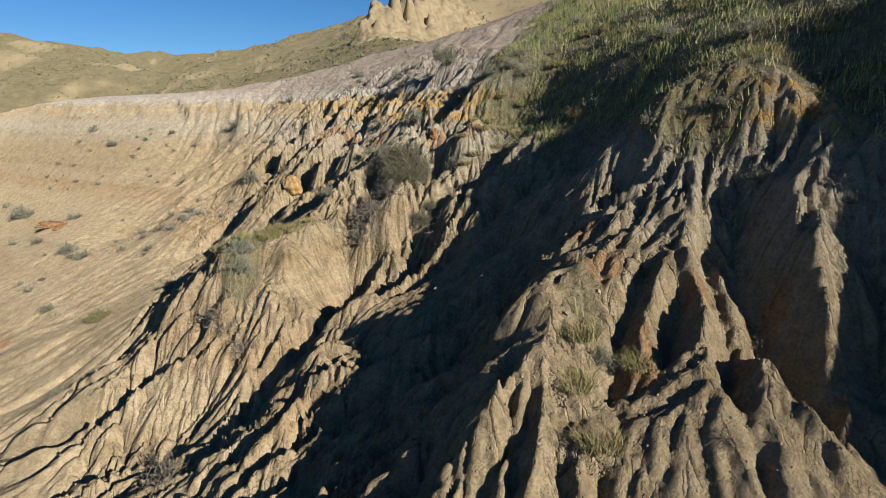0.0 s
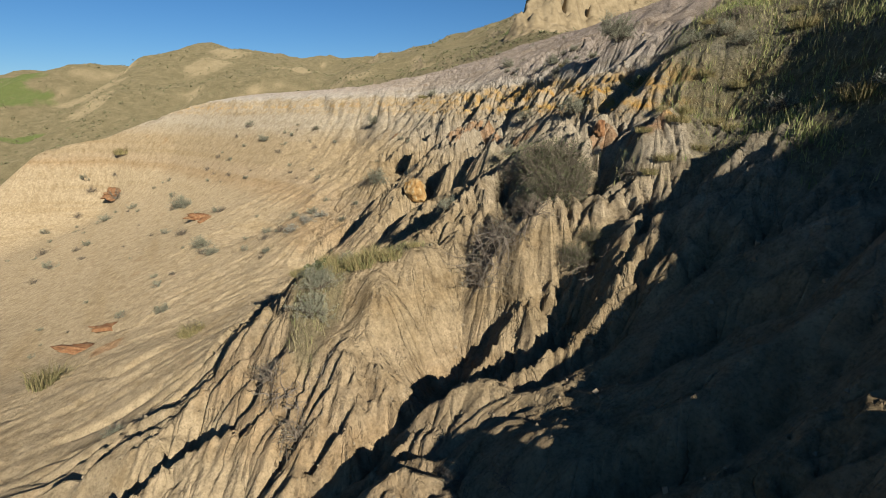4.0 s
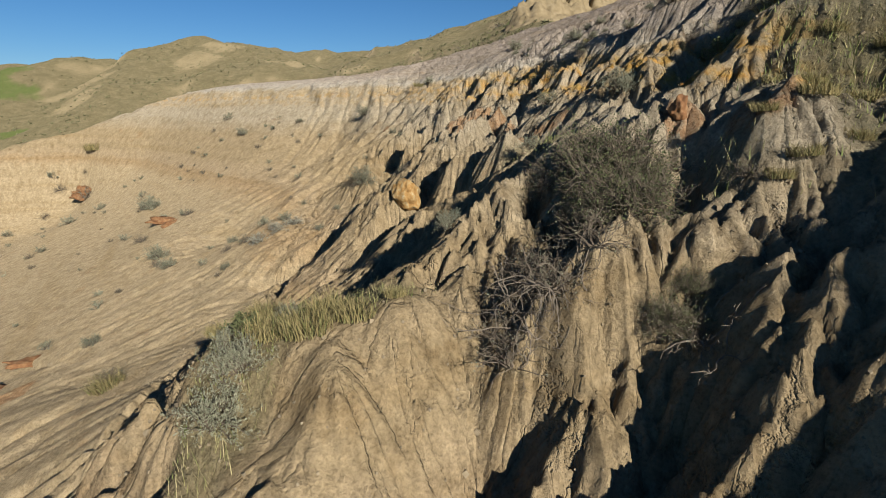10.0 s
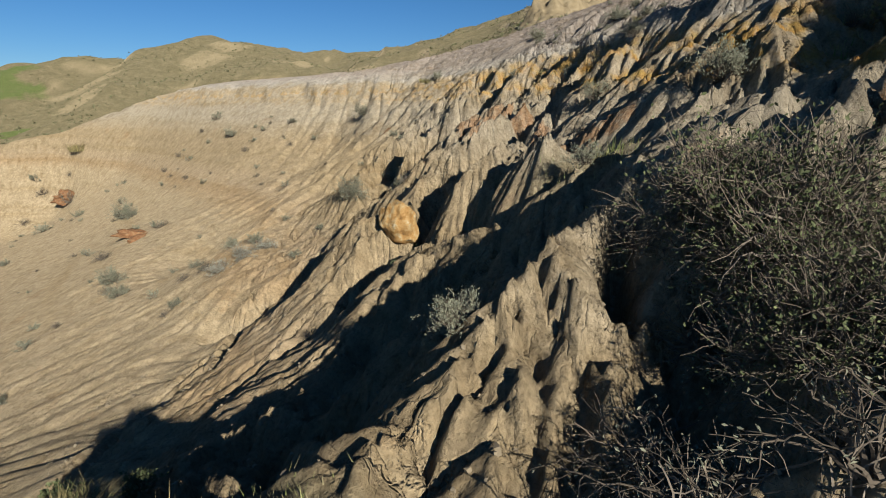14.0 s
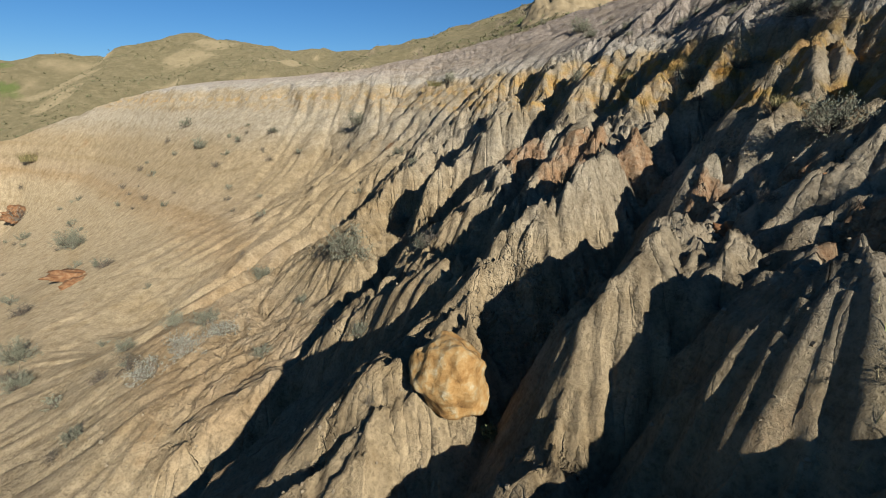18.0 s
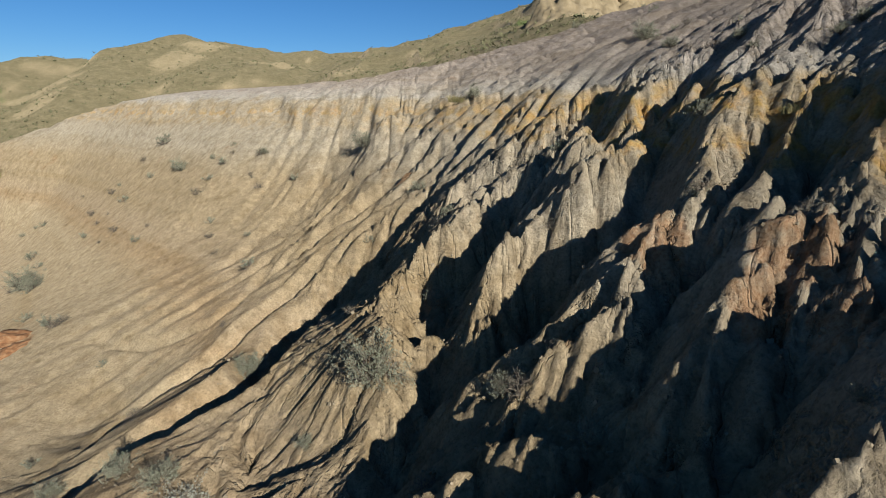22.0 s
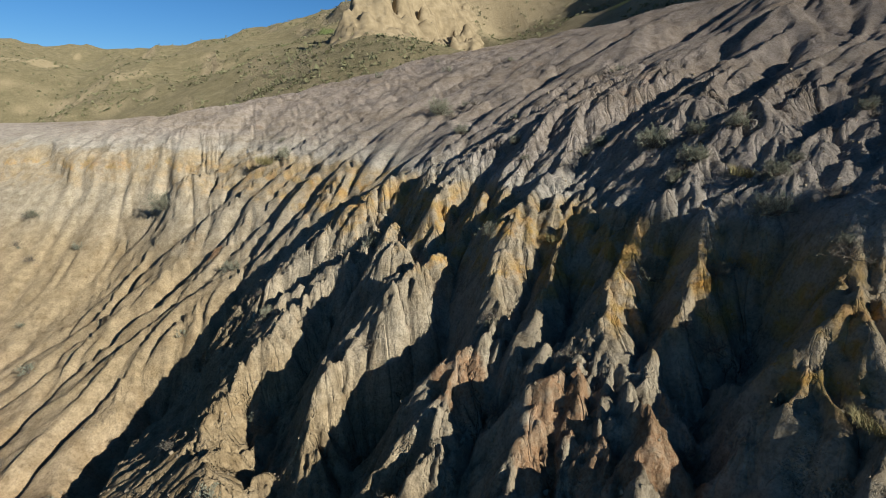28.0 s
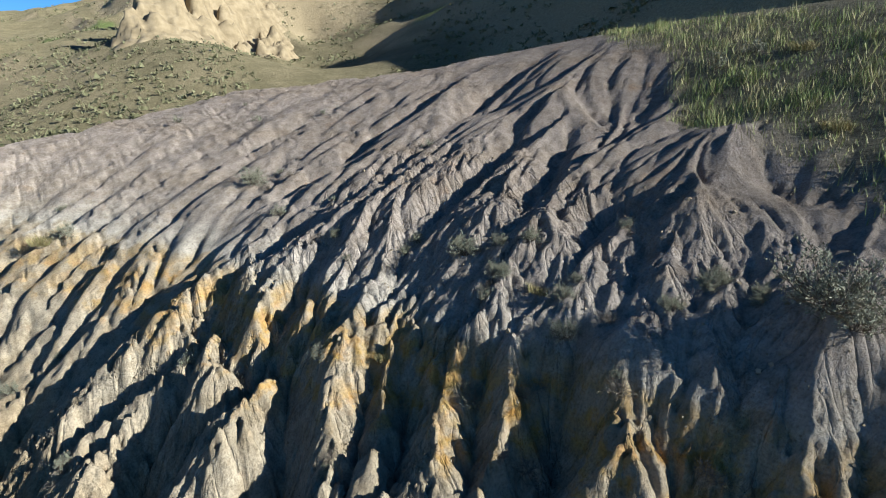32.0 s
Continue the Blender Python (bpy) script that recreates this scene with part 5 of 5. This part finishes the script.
bush_kind("green_weed", "green_weed", "fresh green leafy weed among the sage", "green weeds", WEED_LEAF, TWIG,
          [dict(seed=s, stems=24, twigs=5, leaves=9, leaf_size=0.075, wide=0.28, tall=0.8) for s in (10, 11)], "fresh green leaves")
kind("grass_tuft", "grass_tuft", "tuft of dry yellow-green grass", "grass", "grass tufts", [
    [("dry_grass", mesh_of("dry_grass", *grass_clump(21, 260, 0.5, 1.1, 0.5)), STRAW, "dry straw-coloured blades"), ("green_grass", mesh_of("green_grass", *grass_clump(22, 160, 0.42, 0.9, 0.5)), GREEN_GRASS, "green blades")],
    [("dry_grass", mesh_of("dry_grass", *grass_clump(23, 300, 0.42, 1.2, 0.52)), STRAW, "dry straw-coloured blades"), ("green_grass", mesh_of("green_grass", *grass_clump(24, 130, 0.36, 0.9, 0.5)), GREEN_GRASS, "green blades")]])
plant_rng = np.random.default_rng(77)


def plant(name, *spots):
    """Plants things of a kind at (x, y, breadth)."""
    thing, label, category, group, variants, protos = KINDS[name]
    for x, y, size in spots:
        k = int(plant_rng.integers(len(variants)))
        m = pose(x, y, float(ground_z(x, y)) - 0.02 * size, plant_rng.uniform(-8, 8), plant_rng.uniform(-8, 8), plant_rng.uniform(0, 360)) @ Matrix.Scale(size, 4)
        if protos[k] is None:
            root = tagged(new(thing), label, category, group)
            for pname, me, material, plabel in variants[k]:
                part(pname, me, material, root, plabel)
            root.matrix_basis = m
            protos[k] = root
        else:
            ob = protos[k].copy()
            scene.collection.objects.link(ob)
            ob.matrix_basis = m
            for child in protos[k].children:
                c = child.copy()
                scene.collection.objects.link(c)
                c.parent = ob


# ---- single plants ----
plant("sagebrush", (3.06, 0.20, 0.41), (6.67, 0.33, 0.30), (0.48, 1.20, 0.31), (6.38, 1.49, 0.53), (6.51, 2.66, 0.47), (8.66, 4.31, 0.69), (8.74, 6.99, 0.71), (-1.59, 7.34, 0.76), (-1.54, 7.78, 0.69), (-2.07, 8.84, 0.29), (-6.10, 8.62, 0.42), (-1.25, 8.65, 0.30), (0.59, 10.22, 0.51), (0.48, 12.38, 0.38), (2.19, 13.36, 0.5), (3.93, 13.72, 0.82), (3.08, 16.51, 0.61), (-9.47, 16.71, 0.58), (-2.00, 17.86, 0.27), (6.31, 17.85, 0.27), (6.34, 18.46, 0.43), (0.96, 17.91, 0.18), (2.56, 18.62, 0.31))
plant("sagebrush", (-1.65, 18.58, 0.35), (5.62, 18.71, 0.39), (-6.37, 18.89, 0.40), (-3.57, 19.77, 0.36), (6.70, 20.15, 0.31), (-0.18, 19.15, 0.40), (4.64, 19.74, 0.54), (-3.25, 21.28, 0.28), (3.46, 20.40, 0.45), (1.13, 20.58, 0.19), (-5.04, 20.98, 0.53), (4.86, 21.18, 0.29), (-2.36, 21.53, 0.98), (-0.81, 20.17, 0.42), (-7.35, 22.01, 0.46), (-5.94, 21.55, 0.54), (1.63, 21.40, 0.28), (-9.99, 22.11, 0.73), (4.93, 22.21, 0.63), (-5.12, 24.29, 0.71), (-11.08, 23.47, 0.99), (-1.49, 23.48, 0.44), (0.52, 23.87, 0.44), (-1.29, 25.54, 0.32))
plant("sagebrush", (3.96, 25.23, 0.38), (-2.00, 29.18, 0.52), (-0.97, 29.11, 0.36), (3.97, 29.95, 0.79), (-0.29, 32.99, 0.72), (-17.19, 34.76, 0.87), (-4.11, 34.25, 0.92), (-17.86, 35.21, 1.43), (-8.46, 36.66, 0.50), (-12.63, 38.38, 0.64))
plant("twig_bush", (3.57, -1.22, 0.31), (5.13, 0.02, 0.30), (-0.08, 1.30, 0.30), (-2.64, 3.65, 1.03), (1.15, 3.84, 0.43), (0.72, 4.35, 0.44), (-1.48, 5.87, 0.85), (-2.03, 6.54, 0.70), (1.21, 7.91, 0.80), (2.93, 7.66, 0.57), (1.09, 8.27, 0.70), (1.61, 8.43, 0.62), (1.49, 9.12, 0.76), (1.95, 10.63, 0.65), (2.18, 10.01, 0.52), (-6.60, 13.01, 0.81), (2.37, 16.16, 0.24), (-1.14, 15.76, 0.18), (-1.65, 15.67, 0.20), (4.36, 17.32, 0.39), (0.41, 18.34, 0.22), (-0.67, 17.98, 0.15), (2.56, 18.69, 0.27), (4.33, 18.61, 0.46))
plant("twig_bush", (-1.62, 19.53, 0.36), (3.49, 19.37, 0.47), (-6.18, 20.30, 0.72), (-6.94, 20.48, 0.49), (-0.32, 20.11, 0.32), (1.19, 20.31, 0.41), (-0.69, 19.97, 0.47), (-10.61, 22.61, 0.74), (-1.37, 25.31, 0.61), (-6.34, 26.31, 0.31), (1.37, 24.35, 0.52), (-13.81, 27.10, 0.85), (-12.61, 29.58, 0.59), (-29.42, 46.80, 2.08), (-32.92, 48.57, 1.38))
plant("green_weed", (-1.77, 8.63, 0.46), (-2.28, 9.87, 0.40), (-1.92, 10.20, 0.39), (5.42, 12.84, 0.71), (-0.33, 14.38, 0.22), (-0.67, 15.02, 0.27), (-0.04, 15.61, 0.26))
plant("grass_tuft", (2.52, -0.73, 0.47), (3.43, -0.01, 0.33), (2.58, -0.11, 0.40), (2.95, 0.44, 0.42), (-1.36, 8.26, 0.45), (-0.93, 8.18, 0.55), (-1.62, 8.92, 0.41), (-2.29, 9.15, 0.34), (-0.44, 8.33, 0.47), (-0.76, 8.53, 0.47), (-1.80, 9.43, 0.32), (-0.03, 8.50, 0.24), (-10.85, 12.96, 1.08), (-6.46, 12.82, 0.68), (3.26, 17.51, 0.30), (5.06, 20.59, 0.36), (3.05, 22.08, 0.28), (-0.86, 33.01, 0.55), (-30.09, 49.57, 1.38))
plant("pale_sagebrush", (-5.55, 19.80, 0.69), (-5.09, 20.22, 0.71), (-4.64, 20.67, 0.57))
plant("thorn_bush", (2.70, 9.20, 1.3), (2.45, 9.30, 1.0), (2.85, 10.15, 1.65), (2.60, 9.95, 1.2), (2.62, 10.55, 1.5), (2.95, 9.7, 1.0), (2.75, 7.85, 0.65), (3.0, 8.1, 0.5))
plant("twig_bush", (1.33, 8.42, 0.85), (1.56, 8.69, 0.9), (1.65, 8.61, 0.8), (2.08, 8.35, 0.9), (1.71, 8.12, 0.7), (2.13, 9.91, 0.7))
plant("sagebrush", (5.82, 16.94, 1.25), (5.94, 16.71, 0.8))
# sage along the ledge over the orange bed
plant("sagebrush", (4.58, 23.62, 0.31), (4.93, 23.62, 0.37), (5.02, 22.55, 0.33), (5.26, 21.69, 0.38), (5.54, 21.21, 0.39), (5.40, 20.13, 0.27), (6.29, 18.57, 0.26), (6.55, 18.48, 0.43), (6.52, 17.91, 0.31), (6.27, 17.36, 0.31), (4.86, 21.33, 0.46), (4.49, 21.20, 0.35), (5.04, 20.10, 0.43), (3.52, 20.50, 0.36), (3.94, 19.79, 0.39), (4.45, 18.74, 0.29), (2.27, 22.82, 0.39), (0.86, 25.44, 0.43), (-0.14, 34.93, 0.36), (3.68, 27.58, 0.41))
plant("twig_bush", (4.17, 29.43, 0.35), (-1.36, 26.42, 0.26), (1.70, 21.45, 0.36), (4.36, 17.46, 0.34), (3.20, 19.52, 0.30), (6.68, 20.05, 0.25), (-2.96, 23.56, 0.38), (0.12, 22.60, 0.32), (4.67, 21.35, 0.36), (2.08, 20.02, 0.38), (2.08, 19.56, 0.36), (5.12, 19.37, 0.39), (4.23, 19.75, 0.31))

# low scrub along the cracks of the bowl
plant("low_sagebrush", (-12.82, 38.63, 0.84), (-14.82, 41.53, 0.85), (-10.22, 37.08, 0.54), (-10.74, 36.48, 0.45), (-15.65, 38.90, 0.54), (-12.93, 34.66, 0.45), (-9.71, 33.95, 0.41), (-16.79, 37.61, 0.45), (-7.75, 32.14, 0.30), (-20.11, 38.64, 0.69), (-12.93, 29.79, 0.63), (-15.01, 31.42, 0.50), (-10.18, 38.12, 0.31), (-35.00, 44.53, 0.90), (-23.03, 29.18, 0.94), (-23.02, 32.68, 0.76), (-26.30, 39.75, 1.13), (-24.72, 40.89, 0.90), (-15.61, 28.78, 0.62), (-7.76, 20.30, 0.41), (-33.77, 49.10, 1.13))
plant("twig_bush", (-15.85, 41.41, 0.58), (-8.60, 36.71, 0.58), (-10.94, 35.86, 0.66), (-17.11, 40.52, 0.68), (-14.78, 36.52, 0.66), (-12.84, 35.44, 0.31), (-17.68, 39.66, 0.68), (-9.29, 32.85, 0.45), (-8.63, 31.63, 0.42), (-8.76, 35.81, 0.43), (-12.63, 29.87, 0.50), (-10.00, 37.55, 0.39), (-33.38, 46.64, 1.27), (-26.97, 33.82, 1.04), (-22.32, 26.93, 0.78), (-23.24, 31.96, 0.76), (-11.27, 21.05, 0.38), (-21.15, 29.38, 0.58), (-13.67, 26.93, 0.66), (-6.50, 18.61, 0.36), (-30.77, 49.06, 0.73))

# straw grass and scrub on the shoulder of the second spur
plant("grass_tuft", (4.46, 8.90, 0.36), (4.83, 9.39, 0.4), (5.08, 9.02, 0.33), (4.21, 9.32, 0.3), (5.39, 10.36, 0.36), (5.71, 9.85, 0.36), (5.80, 9.30, 0.33), (5.08, 10.70, 0.3), (6.07, 11.08, 0.33), (6.51, 10.56, 0.36), (6.51, 12.20, 0.3), (4.17, 8.81, 0.3))
plant("sagebrush", (6.12, 11.97, 0.5), (6.59, 11.66, 0.6), (6.86, 11.26, 0.55), (6.25, 14.14, 0.7), (5.75, 14.19, 0.6), (6.93, 14.26, 0.6))
plant("twig_bush", (3.93, 9.02, 0.55), (5.72, 14.90, 0.6), (5.97, 12.93, 0.6), (7.03, 11.95, 0.5))

# scrub on the grassed upper slope
scrub_rng = np.random.default_rng(5)
spots = []
while len(spots) < 150:
    x, y = scrub_rng.uniform(5.0, 15), scrub_rng.uniform(-3, 27)
    if turf(np.array(x), np.array(y)) > 0.6 and scrub_rng.random() < np.interp(x, (6, 15), (1, 0.5)):
        spots.append((x, y, scrub_rng.uniform(0.25, 0.62)))
plant("low_sagebrush", *spots[:75])
plant("twig_bush", *spots[75:110])
plant("grass_tuft", *spots[110:])

# small sage dotted over the bowl and the grey slope
spots = []
while len(spots) < 90:
    x, y = scrub_rng.uniform(-34, 8), scrub_rng.uniform(16, 46)
    if y < np.interp(x, (-34, -17, -4, 8), (50, 44, 36, 28)) - 0.5 and x < -3 or (y > 22 and x > 3):
        spots.append((x, y, scrub_rng.uniform(0.16, 0.5)))
plant("low_sagebrush", *spots[:68])
plant("twig_bush", *spots[68:])


# ---- grass cover and far scrub, too many to count ----
def turf_grass():
    rng = np.random.default_rng(31)
    n = 520000
    x, y = rng.uniform(-3.2, 17, n), rng.uniform(-4, 29, n)
    c = turf(x, y) * (0.35 + 0.65 * ramp(value_noise(x, y, 0.55, 41), -0.4, 0.7))
    keep = rng.random(n) < c * np.interp(x, (6, 9, 17), (0.6, 0.5, 0.45))
    x, y = x[keep], y[keep]
    n = len(x)
    z = ground_z(x, y)
    h = rng.uniform(0.05, 0.17, n) * (0.6 + 0.9 * ramp(value_noise(x, y, 0.35, 43), -0.5, 1.0))
    a = rng.uniform(0, 2 * np.pi, n)
    h = h * np.interp(x, (7, 11), (1.0, 1.7))
    lean = rng.uniform(0.2, 0.8, n) * h
    dx, dy = np.cos(a), np.sin(a)
    w = rng.uniform(0.004, 0.008, n) * np.interp(x, (2, 6), (0.7, 1.5))
    v = np.empty((n, 3, 3))
    v[:, 0] = np.stack([x - dy * w, y + dx * w, z - 0.02], 1)
    v[:, 1] = np.stack([x + dy * w, y - dx * w, z - 0.02], 1)
    v[:, 2] = np.stack([x + dx * lean, y + dy * lean, z + h], 1)
    me = bpy.data.meshes.new("turf_grass")
    me.vertices.add(3 * n)
    me.vertices.foreach_set("co", v.astype(np.float32).ravel())
    me.loops.add(3 * n)
    me.loops.foreach_set("vertex_index", np.arange(3 * n, dtype=np.int32))
    me.polygons.add(n)
    me.polygons.foreach_set("loop_start", np.arange(0, 3 * n, 3, dtype=np.int32))
    me.update()
    me.materials.append(TURF)
    tagged(new("turf_grass", me), "short dry green and yellow grass covering the upper slope", "grass", kind="stuff")


turf_grass()


def far_scrub():
    """Low bushes dotted over the hills: small uneven clumps of leaves."""
    rng = np.random.default_rng(32)
    n = 15000
    d = 46 + 150 * rng.random(n) ** 1.5
    a = np.radians(rng.uniform(-48, 75, n))
    x, y = -1 + d * np.sin(a), 16 + d * np.cos(a)
    keep = (beyond_crest(x, y) > 0.9) & (value_noise(x, y, 9, 42) > -0.5)
    x, y, d = x[keep], y[keep], d[keep]
    z = ground_z(x, y)
    v, f = [], []
    for i in range(len(x)):
        s = rng.uniform(0.14, 0.4)
        c = np.array((x[i], y[i], z[i]))
        for _ in range(7):
            p = c + rng.normal(size=3) * (s * 0.5, s * 0.5, s * 0.22) + (0, 0, s * 0.35)
            t = rng.normal(size=(3, 3)) * s * 0.42
            k = len(v)
            v += [p + t[0], p + t[1], p + t[2]]
            f.append((k, k + 1, k + 2))
    me = mesh_of("hill_scrub", v, f)
    me.materials.append(FAR_LEAF)
    tagged(new("hill_scrub", me), "low grey-green scrub dotted over the far dry hills", "shrubs", kind="stuff")


FAR_LEAF = plain_material("far_scrub_leaf", [(0.3, (0.085, 0.085, 0.042)), (0.7, (0.16, 0.15, 0.08))], 0.3, 0.9, 0, 0.3)
far_scrub()


# ---- stones ----
BOULDER = plain_material("lichened_stone", [(0.30, (0.13, 0.075, 0.03)), (0.40, (0.26, 0.14, 0.045)), (0.52, (0.33, 0.20, 0.075)), (0.62, (0.36, 0.27, 0.14)), (0.70, (0.46, 0.40, 0.28))], 8.0, 0.9, 1.0)
IRONSTONE = plain_material("ironstone", [(0.3, (0.13, 0.06, 0.028)), (0.5, (0.20, 0.10, 0.045)), (0.7, (0.27, 0.17, 0.09))], 7.0, 0.9, 0.7)
CLOD = plain_material("clay_clod", [(0.3, (0.19, 0.15, 0.095)), (0.7, (0.28, 0.225, 0.15))], 8.0, 0.95, 0.3, 0.25)


def stone_mesh(seed, sx, sy, sz, facets=9, rough=0.10, level=4):
    """A stone cut by random planes, then roughened."""
    rng = np.random.default_rng(seed)
    bm = bmesh.new()
    bmesh.ops.create_icosphere(bm, subdivisions=level, radius=1.0)
    planes = rng.normal(size=(facets, 3))
    planes /= np.linalg.norm(planes, axis=1)[:, None]
    reach = rng.uniform(0.62, 0.88, facets)
    off = Vector(rng.uniform(0, 50, 3))
    for v in bm.verts:
        p = np.array(v.co)
        for n, r in zip(planes, reach):
            over = p @ n - r
            if over > 0:
                p = p - n * over * 0.9
        q = Vector(p)
        k = 1 + rough * noise.fractal(q * 2.2 + off, 0.8, 2.0, 4)
        v.co = (q.x * k * sx, q.y * k * sy, q.z * k * sz)
    me = bpy.data.meshes.new("stone")
    bm.to_mesh(me)
    bm.free()
    me.polygons.foreach_set("use_smooth", np.ones(len(me.polygons), bool))
    return me


def stone(name, label, x, y, sink, me, material, turn=(0, 0, 0), category="rock", group=""):
    ob = new(name, me)
    if not me.materials:
        me.materials.append(material)
    ob.matrix_basis = pose(x, y, float(ground_z(x, y)) + sink, *turn)
    return tagged(ob, label, category, group)


stone("boulder", "large pale boulder crusted with orange lichen, lodged in a gully", -0.40, 15.82, -2.64 - float(ground_z(-0.40, 15.82)), stone_mesh(3, 0.42, 0.37, 0.55, 16, 0.11, 5), BOULDER, (18, -12, 25))
stone("ironstone_slab", "rusty red ironstone slab lying on the pale silt", -13.83, 29.38, 0.0, stone_mesh(5, 0.9, 0.4, 0.22, 14, 0.5), IRONSTONE, (8, 6, 20))
stone("ironstone_slab", "small rusty red ironstone block on the pale silt", -13.22, 28.71, 0.0, stone_mesh(6, 0.45, 0.25, 0.17, 14, 0.5), IRONSTONE, (5, -9, 70))
stone("ironstone_slab", "broken rusty ledge half buried in the wall", -29.97, 47.42, 0.1, stone_mesh(7, 1.4, 0.6, 0.6, 14, 0.5), IRONSTONE, (10, 0, 30))
stone("ironstone_slab", "flat rusty slab lying in dry silt", -11.89, 15.92, 0.0, stone_mesh(8, 0.9, 0.35, 0.14, 14, 0.5), IRONSTONE, (4, 8, 10))
stone("ironstone_slab", "flat rusty slab beside dry grass", -11.80, 17.31, 0.0, stone_mesh(9, 0.6, 0.3, 0.13, 14, 0.5), IRONSTONE, (4, 8, 40))
stone("ironstone_knob", "crumbly orange-red clay knob on a rib", 3.75, 10.54, 0.10, stone_mesh(10, 0.12, 0.12, 0.2, 7, 0.3), IRONSTONE, (0, 5, 20))
stone("ironstone_knob", "crumbly orange-red clay knob beside a gully", 2.68, 16.06, 0.02, stone_mesh(11, 0.13, 0.11, 0.12, 12, 0.6), IRONSTONE, (0, 5, 60))
stone("ironstone_knob", "crumbly rusty crust on a rib", 2.17, 16.29, 0.0, stone_mesh(12, 0.18, 0.11, 0.10, 12, 0.6), IRONSTONE, (10, 5, 0))


def rock_outcrop(label, x0, x1, y0, y1, cell, ribs):
    """Rock ribs standing out of the hillside, one mesh that dips under the turf at its edge."""
    xs, ys = np.arange(x0, x1, cell), np.arange(y0, y1, cell)
    gx, gy = np.meshgrid(xs, ys, indexing="ij")
    me = sheet("rock_outcrop", xs, ys, ground_z(gx, gy) + outcrop(gx, gy, ribs) - 0.6)
    me.materials.append(SANDSTONE)
    tagged(new("rock_outcrop", me), label, "rock", "rock outcrops on the hill")


SANDSTONE = plain_material("soft_sandstone", [(0.3, (0.15, 0.115, 0.065)), (0.5, (0.22, 0.17, 0.098)), (0.7, (0.28, 0.222, 0.135))], 0.9, 0.95, 1.0)
rock_outcrop("tan sandstone crag jutting from the grassy hill", 4, 44, 72, 128, 0.28, ((17.5, 93, 16, 3.2, 8.0, 54), (22.0, 94, 13, 2.6, 6.5, 55)))
rock_outcrop("small tan sandstone rib on the grassy hill", 21, 38, 82, 104, 0.22, ((28.5, 92, 6.0, 1.6, 4.2, 62), (30.5, 95, 3.5, 1.1, 2.6, 50)))


def rubble():
    """Crumbs of clay and pebbles caught in the gullies and on the ledges."""
    rng = np.random.default_rng(61)
    n = 6500
    x, y = rng.uniform(-6, 8, n), rng.uniform(-2, 27, n)
    z = ground_z(x, y)
    v, f = [], []
    cube = np.array([(-1, -1, -1), (1, -1, -1), (1, 1, -1), (-1, 1, -1), (-1, -1, 1), (1, -1, 1), (1, 1, 1), (-1, 1, 1)], float)
    for i in range(n):
        s = rng.uniform(0.006, 0.018) * (1 + 1.0 * (rng.random() < 0.06))
        r = np.linalg.qr(rng.normal(size=(3, 3)))[0]
        k = len(v)
        pts = (cube * rng.uniform(0.5, 1.0, (8, 3)) * s) @ r.T + (x[i], y[i], z[i] + s * 0.3)
        v += list(pts)
        f += [(k, k + 3, k + 2, k + 1), (k + 4, k + 5, k + 6, k + 7), (k, k + 1, k + 5, k + 4), (k + 1, k + 2, k + 6, k + 5), (k + 2, k + 3, k + 7, k + 6), (k + 3, k, k + 4, k + 7)]
    me = mesh_of("rubble", v, f)
    me.materials.append(CLOD)
    tagged(new("rubble", me), "pebbles and crumbs of pale clay strewn over the slope", "pebbles", kind="stuff")


rubble()


# ---- dead branches hanging down the lit bank ----
def dead_branches(name, x, y, seed, count, spread, label):
    rng = np.random.default_rng(seed)
    z0 = float(ground_z(x, y))
    root = tagged(new(name), label, "branches", "dead branches on the bank")
    for _ in range(count):
        wood = Tubes()
        a = rng.uniform(0, 2 * math.pi)
        foot = np.array((rng.normal() * 0.15, rng.normal() * 0.15, 0.02))
        way = np.array((math.cos(a) - 0.5, math.sin(a) - 0.5, rng.uniform(0.1, 0.9)))
        line, end = wander(rng, foot, way, spread * rng.uniform(0.5, 1.1), 9, 0.32, -0.10)
        line[:, 2] = np.maximum(line[:, 2], ground_z(x + line[:, 0], y + line[:, 1]) - z0 + 0.015)
        wood.add(line, 0.008 * rng.uniform(0.6, 1.4), 0.003)
        for _ in range(3):
            k = rng.integers(3, 8)
            tl, _ = wander(rng, line[k], end + rng.normal(size=3) * 0.8, spread * rng.uniform(0.15, 0.35), 4, 0.35, -0.04)
            wood.add(tl, 0.004, 0.0015)
        part("branch", mesh_of("branch", wood.v, wood.f), DEAD_WOOD, root)
    root.matrix_basis = pose(x, y, z0)


dead_branches("dead_branches", 1.33, 8.30, 81, 26, 0.9, "bleached dead branches sprawling down the clay bank")
dead_branches("dead_branches", 1.66, 8.26, 82, 22, 0.8, "bleached dead branches below the thorn bush")
dead_branches("dead_branches", 2.84, 9.63, 83, 24, 0.9, "bare dead branches arching out of the thorn bush")
dead_branches("dead_branches", 2.99, 7.59, 84, 14, 0.5, "bare dead twigs at the gully head")
dead_branches("dead_branches", -1.76, 6.36, 85, 16, 0.6, "tangle of dry twigs on the spur")
